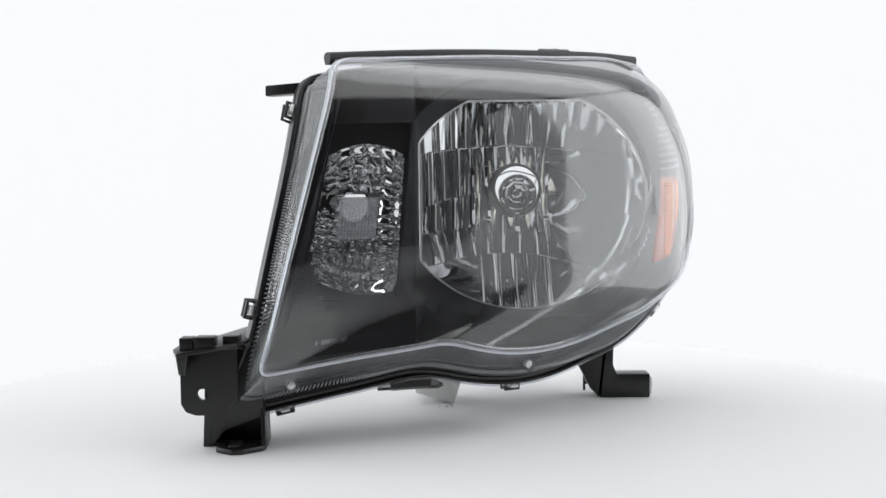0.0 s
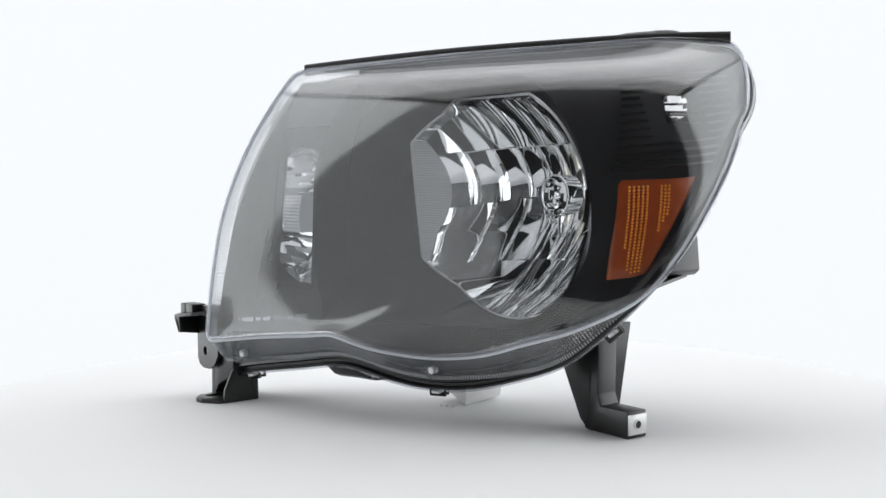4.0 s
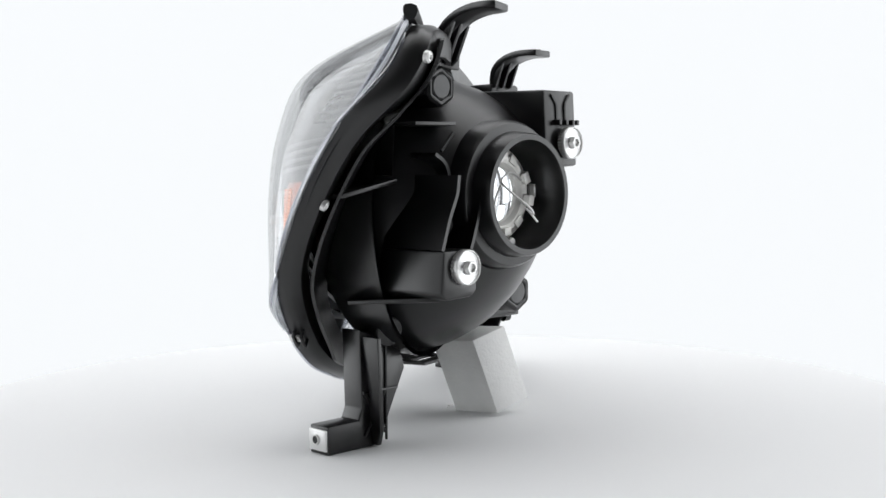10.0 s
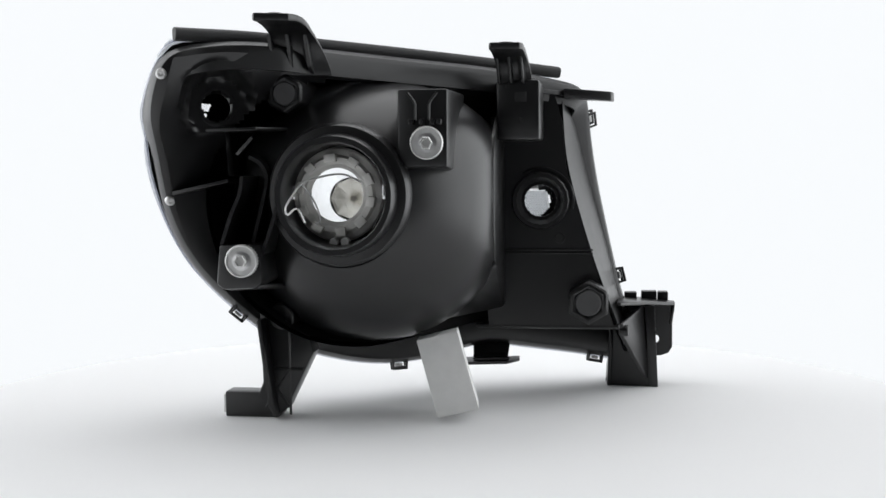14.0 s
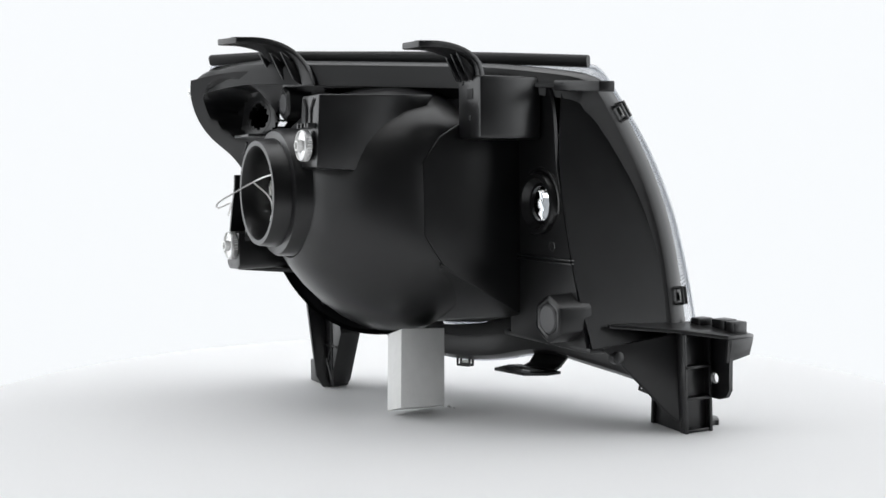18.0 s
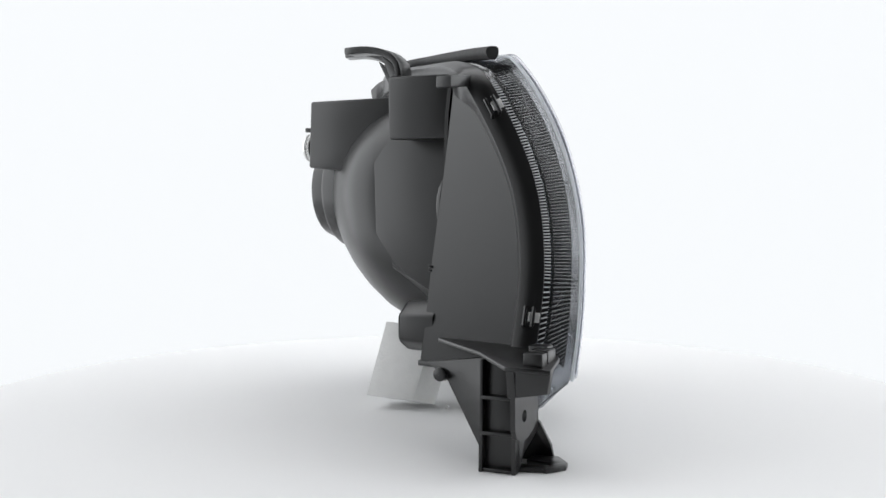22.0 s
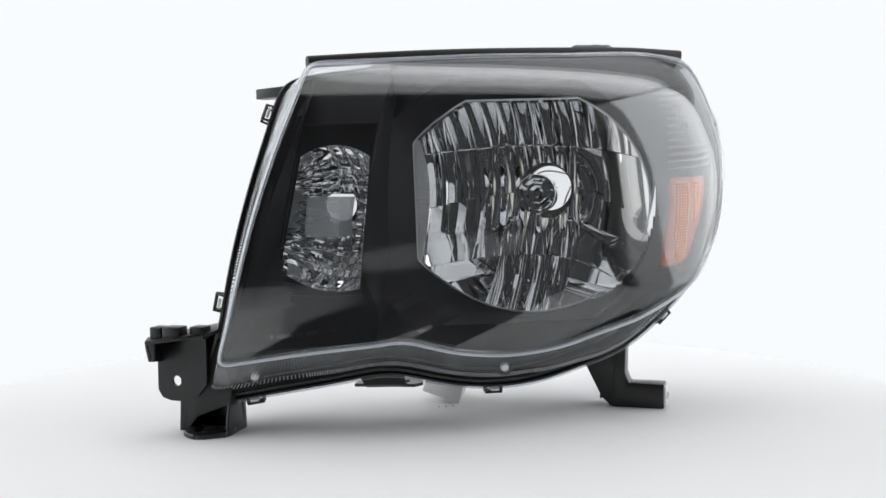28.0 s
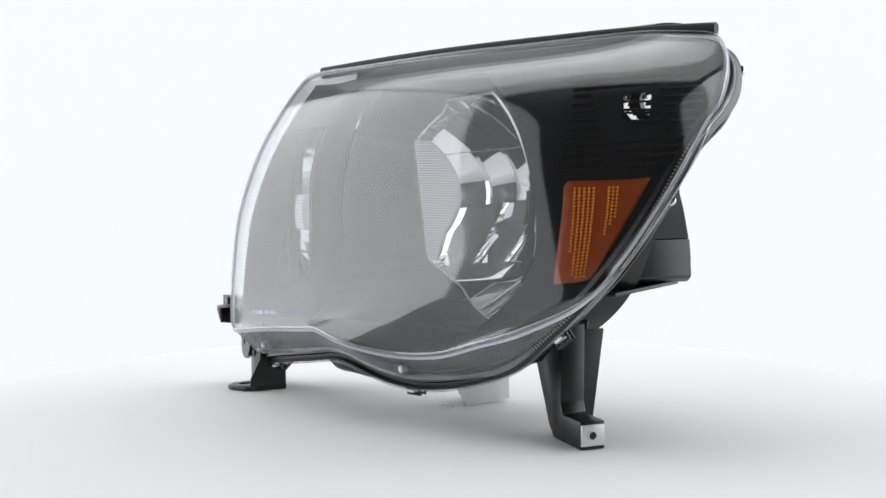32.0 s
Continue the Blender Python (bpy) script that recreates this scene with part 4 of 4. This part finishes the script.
signal_rim = [arch_point(i / n, 0) for i in range(n)] + [arch_point(1, i / n) for i in range(n)] + [arch_point(1 - i / n, 1) for i in range(n)] + [arch_point(0, 1 - i / n) for i in range(n)]
signal_rim = [(x, -0.1055, z) for x, z in signal_rim]
bm = loft([frame_loop] + mids + [pocket, deep, signal_rim])
part("bezel_inboard", tidy(bm), SATIN, bezel, "", 40)
part("pocket_edge", tube([(x, y - 0.0004, z) for x, y, z in pocket] + [pocket[0]], 0.0009, 6), SATIN, bezel)


# main reflector: four bands of flutes, smooth on the outboard side
BANDS = [lambda x: 0.285, lambda x: 0.2297 - 1.2 * (x - 0.06) ** 2, lambda x: 0.187 - 1.9 * (x - 0.06) ** 2, lambda x: 0.129 - (1.1 if x < 0.055 else 1.7) * (x - 0.055) ** 2, lambda x: 0.07]
WIDE = (0.0118, 0.0122, 0.0152, 0.0161)


def flutes(band):
    """Column borders of a band, each with its depth and the lean of its face."""
    rnd = random.Random(band + 3)
    cols, x = [], -0.036
    while x < 0.186:
        wide, deep = WIDE[band], (0.0018, 0.0018, 0.0022, 0.0024)[band]
        if band == 0 and x > 0.036:
            wide = (0.0150, 0.0165, 0.0155, 0.0140)[min(int((x - 0.036) / 0.016), 3)]
            deep = 0.0019 if x < 0.118 else 0.0005
        if band in (1, 2) and x > 0.097:
            wide, deep = 0.090, 0.0
        if band == 3 and not 0.030 < x < 0.094:
            wide, deep = 0.067 if x < 0.03 else 0.09, 0.0
        cols.append((x, min(x + wide, 0.187), deep * rnd.uniform(0.94, 1.06), 0.36 * min(max((0.050 - x) / 0.05, 0), 1) if band in (1, 2) else 0.0))
        x += wide
    return cols


def in_bowl(x, z, more=0.004):
    if x < -0.0235 - more or z > 0.2675 + more or (x + 0.0235) - (z - 0.243) * 1.09 < -more * 1.5:
        return False
    return ((x - REFL[0] - 0.002) / (0.107 + more)) ** 2 + ((z - 0.181) / (0.097 + more)) ** 2 < 1


N_ACROSS, N_UP = 14, 30
reflector = None
for band in range(4):
    bm = bmesh.new()
    last = None
    for x0, x1, deep_f, lean in flutes(band):
        many = N_ACROSS if deep_f else 40
        g = []
        for i in range(many + 1):
            a = i / many
            x = x0 + (x1 - x0) * a
            z1, z0 = BANDS[band](x), BANDS[band + 1](x)
            col = []
            for k in range(N_UP + 1):
                z = z0 + (z1 - z0) * k / N_UP
                y = bowl(x, z) - deep_f * 4 * a * (1 - a) - lean * (x - (x0 + x1) / 2) - 0.0016 * (band % 2) - (0.14 * max(0.03 - x, 0) if band == 3 else 0.0)
                col.append(bm.verts.new((x, min(y, 0.118), z)))
            g.append(col)
        if last and lean:
            for k in range(N_UP):
                c = g[0][k].co
                if in_bowl(c.x, c.z):
                    bm.faces.new((last[k], g[0][k], g[0][k + 1], last[k + 1]))
        last = g[-1]
        for i in range(many):
            for k in range(N_UP):
                c = g[i][k].co
                if math.hypot(c.x + (x1 - x0) / many / 2 - REFL[0], c.z - REFL[1]) < 0.0262 or not (in_bowl(c.x, c.z) or in_bowl(g[i + 1][k + 1].co.x, g[i + 1][k + 1].co.z)):
                    continue
                bm.faces.new((g[i][k], g[i + 1][k], g[i + 1][k + 1], g[i][k + 1]))
    bmesh.ops.delete(bm, geom=[v for v in bm.verts if not v.link_faces], context="VERTS")
    bmesh.ops.remove_doubles(bm, verts=bm.verts, dist=0.0002)
    if band == 0:
        reflector = part("reflector", tidy(bm), CHROME, lamp, "fluted chrome main reflector", 24)
    else:
        part("reflector_band", tidy(bm), CHROME, reflector, "", 24)
# rim wall from the bezel back to the bowl
ends = [opening(math.pi * i / RIM) for i in range(RIM * 2)]
bm = loft([[(x, rim_y(x, z) + (max(bowl(x, z), rim_y(x, z)) + 0.006 - rim_y(x, z)) * k, z) for x, z in ends] for k in (0, 0.5, 1)], True)
part("reflector_rim", tidy(bm), CHROME, reflector)
ring = [(x, rim_y(x, z) - 0.0004, z) for x, z in ends[::2]]
part("rim_edge", tube(ring + ring[:1], 0.0013, 6), FROSTED, reflector)
# fine bright ledges where the bands meet
for band in (1, 2, 3):
    spans = ((-0.024, 0.12), (-0.024, 0.036), (-0.020, 0.150))[band - 1]
    path = []
    for i in range(49):
        x = spans[0] + (spans[1] - spans[0]) * i / 48
        z = BANDS[band](x)
        path.append((x, min(bowl(x, z), 0.118) - 0.0022, z))
    part("band_ledge", tube(path, 0.00045, 6), CHROME, reflector)
for x in (0.0315, 0.0958):
    path = [(x, bowl(x, z) - 0.0018, z) for z in np.linspace(0.084, 0.168, 24)]
    part("column_ledge", tube(path, 0.0006, 6), CHROME, reflector)

# bulb shield cup, its holder and the rear spring clip
part("bulb_shield", lathe((0.066, 0.0, 0.186), (0, 1, 0), [(0.0735, 0.0140), (0.0675, 0.0155), (0.0660, 0.0163), (0.0660, 0.0172), (0.0670, 0.0178), (0.084, 0.0172), (0.084, 0.0165)], 40), CHROME, reflector, "chrome bulb shield cup", 30)
part("shield_cone", lathe((0.066, 0.0, 0.186), (0, 1, 0), [(0.0838, 0.0166), (0.0822, 0.0140), (0.0752, 0.0030), (0.0735, 0.0024), (0.0735, 0.0001)], 8), FOIL, reflector, "eight-sided pale metal inside of the bulb shield", 5)
part("shield_face", lathe((0.066, 0.0, 0.186), (0, 1, 0), [(0.0715, 0.0150), (0.0690, 0.0098), (0.0725, 0.0082), (0.0702, 0.0042), (0.0728, 0.0028), (0.0728, 0.0001)], 8, start=0.3), CHROME, reflector, "octagonal faceted front of the shield", 5)
for side in (-1, 1):
    part("shield_arm", block((0.066 + side * 0.0275 - 0.003, 0.082, 0.160), (0.066 + side * 0.0275 + 0.003, 0.100, 0.1645), 0.0008), CHROME, reflector)
part("shield_stem", block((0.0635, 0.072, 0.150), (0.0685, 0.078, 0.168), 0.0006), CHROME, reflector)
socket = part("bulb_socket", lathe((0.0685, 0.0, 0.190), (0, 1, 0), [(0.117, 0.0210), (0.121, 0.0210), (0.124, 0.024), (0.1245, 0.029), (0.122, 0.031), (0.120, 0.0355), (0.118, 0.037)], 48), CAST, reflector, "pale cast metal bulb socket", 20)
for k in range(10):
    a = 2 * math.pi * k / 10 + 0.2
    part("socket_lug", block((-0.0045 + 0.0012 * (k % 2), 0, -0.003), (0.0045, 0.0030 + 0.0025 * (k % 3), 0.0032), 0.0005, Matrix.Translation((0.0685 + 0.0285 * math.cos(a), 0.1225, 0.190 + 0.0285 * math.sin(a))) @ Matrix.Rotation(math.pi / 2 - a, 4, "Y")), CAST, socket)
for x, z in ((0.061, 0.154), (0.070, 0.1535)):
    part("socket_bolt", lathe((x, 0.122, z), (0, 1, 0), [(0, 0.0036), (0.006, 0.0036), (0.007, 0.003), (0.007, 0.0001)], 10), STEEL, socket)
for side in (-1, 1):
    part("socket_latch", block((0.066 + side * 0.0365 - 0.0022, 0.119, 0.1865), (0.066 + side * 0.0365 + 0.0022, 0.1265, 0.1975), 0.0008), CHROME, socket)
part("spring_clip", tube(spline([(0.048, 0.127, 0.200), (0.062, 0.130, 0.206), (0.078, 0.136, 0.204), (0.090, 0.144, 0.199), (0.0935, 0.160, 0.190), (0.0945, 0.174, 0.182), (0.0925, 0.176, 0.177), (0.0895, 0.166, 0.181), (0.086, 0.166, 0.179), (0.081, 0.170, 0.171)], 60), 0.0008, 6), STEEL, reflector, "bent steel bulb spring clip")
part("spring_leg", tube(spline([(0.090, 0.144, 0.199), (0.084, 0.132, 0.186), (0.080, 0.129, 0.172), (0.083, 0.131, 0.168)], 20), 0.0008, 6), STEEL, reflector)

# signal lamp: faceted pocket, ribbed cap
bm = bmesh.new()
cols, rws, q = 6, 12, 6
rnd = random.Random(5)
for j in range(rws):
    for i in range(cols):
        tilt_u, tilt_v = rnd.uniform(-0.0006, 0.0006), rnd.uniform(-0.0008, 0.0008)
        g = []
        for a in range(q + 1):
            g.append([])
            for b in range(q + 1):
                u, v = (i + a / q) / cols, (j + b / q) / rws
                x, z = arch_point(u, v)
                dish = (1 - abs(2 * u - 1) ** 2.6) * (1 - abs(2 * v - 1) ** 3.5)
                puff = (0.0026 * math.sin(math.pi * a / q) + 0.0020 * math.sin(math.pi * b / q) + tilt_u * (a / q - 0.5) + tilt_v * (b / q - 0.5)) * min(1, 3 * dish)
                g[-1].append(bm.verts.new((x, -0.105 + 0.054 * dish ** 0.9 - puff, z)))
        u, v = (i + 0.5) / cols, (j + 0.5) / rws
        for a in range(q):
            for b in range(q):
                bm.faces.new((g[a][b], g[a + 1][b], g[a + 1][b + 1], g[a][b + 1]))
bmesh.ops.delete(bm, geom=[v for v in bm.verts if not v.link_faces], context="VERTS")
bmesh.ops.delete(bm, geom=[f for f in bm.faces if f.calc_center_median().z < 0.1885 and math.hypot(f.calc_center_median().x + 0.0740, f.calc_center_median().z - 0.1785) < 0.0128], context="FACES")
part("signal_reflector", tidy(bm), CHROME, lamp, "faceted chrome signal reflector", 30)

# ribbed clear cap in front of the signal bulb
bm = bmesh.new()
g = 22
pts = [[bm.verts.new((-0.0835 + 0.0285 * i / g + 0.0035 * (j / g - 0.5), -0.113 - (0.0011 if i % 2 and j % 2 else 0.0) - 0.002 * math.sin(math.pi * j / g), 0.156 + 0.0315 * j / g)) for j in range(g + 1)] for i in range(g + 1)]
for i in range(g):
    for j in range(g):
        bm.faces.new((pts[i][j], pts[i + 1][j], pts[i + 1][j + 1], pts[i][j + 1]))
edge_v = [pts[i][0] for i in range(g + 1)] + [pts[g][j] for j in range(1, g + 1)] + [pts[i][g] for i in range(g - 1, -1, -1)] + [pts[0][j] for j in range(g - 1, 0, -1)]
deep_v = [bm.verts.new(v.co + Vector((0, 0.03, 0))) for v in edge_v]
for i in range(len(edge_v)):
    j = (i + 1) % len(edge_v)
    bm.faces.new((edge_v[i], edge_v[j], deep_v[j], deep_v[i]))
cap = part("signal_cap", tidy(bm), CAP, lamp, "square ribbed clear bulb cap", 10)
cap.visible_shadow = False

# finely ribbed inboard wall of the main reflector, up to where the bowl meets it
rows = []
for k in range(190):
    z = 0.104 + 0.140 * k / 189
    y0, y1 = rim_y(-0.0235, z) - 0.001, bowl(-0.0235, z) + 0.003
    rows.append([(-0.0222 + (0.0009 if k % 2 else 0), y0 + (y1 - y0) * i / 5, z) for i in range(6)])
part("ribbed_wall", tidy(loft(rows, False)), FROSTED, reflector, "finely ribbed bright strip", 5)

# raised moulding marks low on the lens: the first part too fine to read
rnd = random.Random(8)


def mark_at(x, dz):
    return Vector(face.inside(*face.find(x, 0.0790 + (x + 0.0985) * 0.09 + dz), -0.0003))


x = -0.0985
while x < -0.064:
    w = rnd.uniform(0.0012, 0.0024)
    bm = slab([mark_at(x, 0), mark_at(x + w, 0), mark_at(x + w, 0.0036), mark_at(x, 0.0036)], (0, -0.0003, 0), 0)
    part("mould_bar", bm, BEAD, lens).visible_shadow = False
    x += w + rnd.choice((0.0007, 0.0007, 0.0009, 0.003))
words = bpy.data.curves.new("moulded_words", "FONT")
words.body, words.size, words.extrude = "VOL DRL DOT", 0.0058, 0.00015
maker = new("moulded_words", words)
raised = bpy.data.meshes.new_from_object(maker.evaluated_get(bpy.context.evaluated_depsgraph_get()))
bpy.data.objects.remove(maker)
raised.materials.clear()
raised.materials.append(BEAD)
text = new("moulded_words", raised)
text.parent = lens
o, ax = mark_at(-0.0620, 0.0), (mark_at(-0.0320, 0.0) - mark_at(-0.0620, 0.0)).normalized()
up = (mark_at(-0.0470, 0.006) - mark_at(-0.0470, 0.0)).normalized()
nz = ax.cross(up).normalized()
text.matrix_basis = Matrix.Translation(o) @ Matrix((ax, nz.cross(ax), nz)).transposed().to_4x4()
text.visible_shadow = False
tagged(text, "raised clear letters on the lens")


# amber side reflector and the ribs above it
AMB = [(0.0050, 0.1257), (0.0310, 0.1305), (0.0750, 0.2035), (0.0095, 0.2012)]


def amber_at(i, j, depth):
    (y0, z0), (y1, z1), (y2, z2), (y3, z3) = AMB
    y = (1 - j) * ((1 - i) * y0 + i * y1) + j * ((1 - i) * y3 + i * y2)
    z = (1 - j) * ((1 - i) * z0 + i * z1) + j * ((1 - i) * z3 + i * z2)
    return face.inside(*find_side(face, y, z), depth)


bm = bmesh.new()
g = 16
pts = [[bm.verts.new(amber_at(i / g, j / g, 0.0125 if 0 < i < g and 0 < j < g else 0.0142)) for j in range(g + 1)] for i in range(g + 1)]
for i in range(g):
    for j in range(g):
        bm.faces.new((pts[i][j], pts[i + 1][j], pts[i + 1][j + 1], pts[i][j + 1]))
rim_v = [pts[i][0] for i in range(g + 1)] + [pts[g][j] for j in range(1, g + 1)] + [pts[i][g] for i in range(g - 1, -1, -1)] + [pts[0][j] for j in range(g - 1, 0, -1)]
low_v = [bm.verts.new(v.co + Vector((-0.008, 0.002, 0))) for v in rim_v]
for i in range(len(rim_v)):
    j = (i + 1) % len(rim_v)
    bm.faces.new((rim_v[i], rim_v[j], low_v[j], low_v[i]))
amber = part("side_reflector", tidy(bm), AMBER, lamp, "translucent amber side reflector")
# rows of fine prisms, even with the front edge
for k, (low, high) in enumerate(((0.30, 0.92), (0.08, 0.92), (0.05, 0.92), (0.05, 0.92), (0.05, 0.92), (0.45, 0.92), (0.55, 0.92), (0.62, 0.92))):
    d = 0.0115 + 0.0037 * k + (0.009 if k > 4 else 0.0)
    bm = bmesh.new()
    for j in np.linspace(low, high, int(32 * (high - low))):
        wide = 0.038 + 0.0405 * j
        if d / wide < 0.95:
            bmesh.ops.create_icosphere(bm, subdivisions=1, radius=0.0012, matrix=Matrix.Translation(amber_at(d / wide, j, 0.0122)))
    part("prism_row", bm, AMBER_BRIGHT, amber)
for k in range(13):
    z, y0, y1 = 0.2126 + 0.0062 * k, 0.008 + 0.0021 * k, 0.112 + 0.0021 * k
    for a, b in (((y0, 0.040), (0.092, y1)) if 3 < k < 10 else ((y0, y1),)):
        path = [face.inside(*find_side(face, y, z + (y - 0.06) * 0.08), 0.0105) for y in np.linspace(a, b, 13)]
        part("rib", tube(path, 0.0014, 6), GLOSS, bezel)


# ---- what turns ----
def motions():
    steps = [float(i) for i in range(33)]
    for ob in (lamp, foam, crumb):
        walk(ob, [(t, pose(0, 0, 0, 0, 0, -RATE * t)) for t in steps])
    walk(table, [(t, pose(-0.012, -0.004, 0, 0, 0, -RATE * t)) for t in steps])


motions()
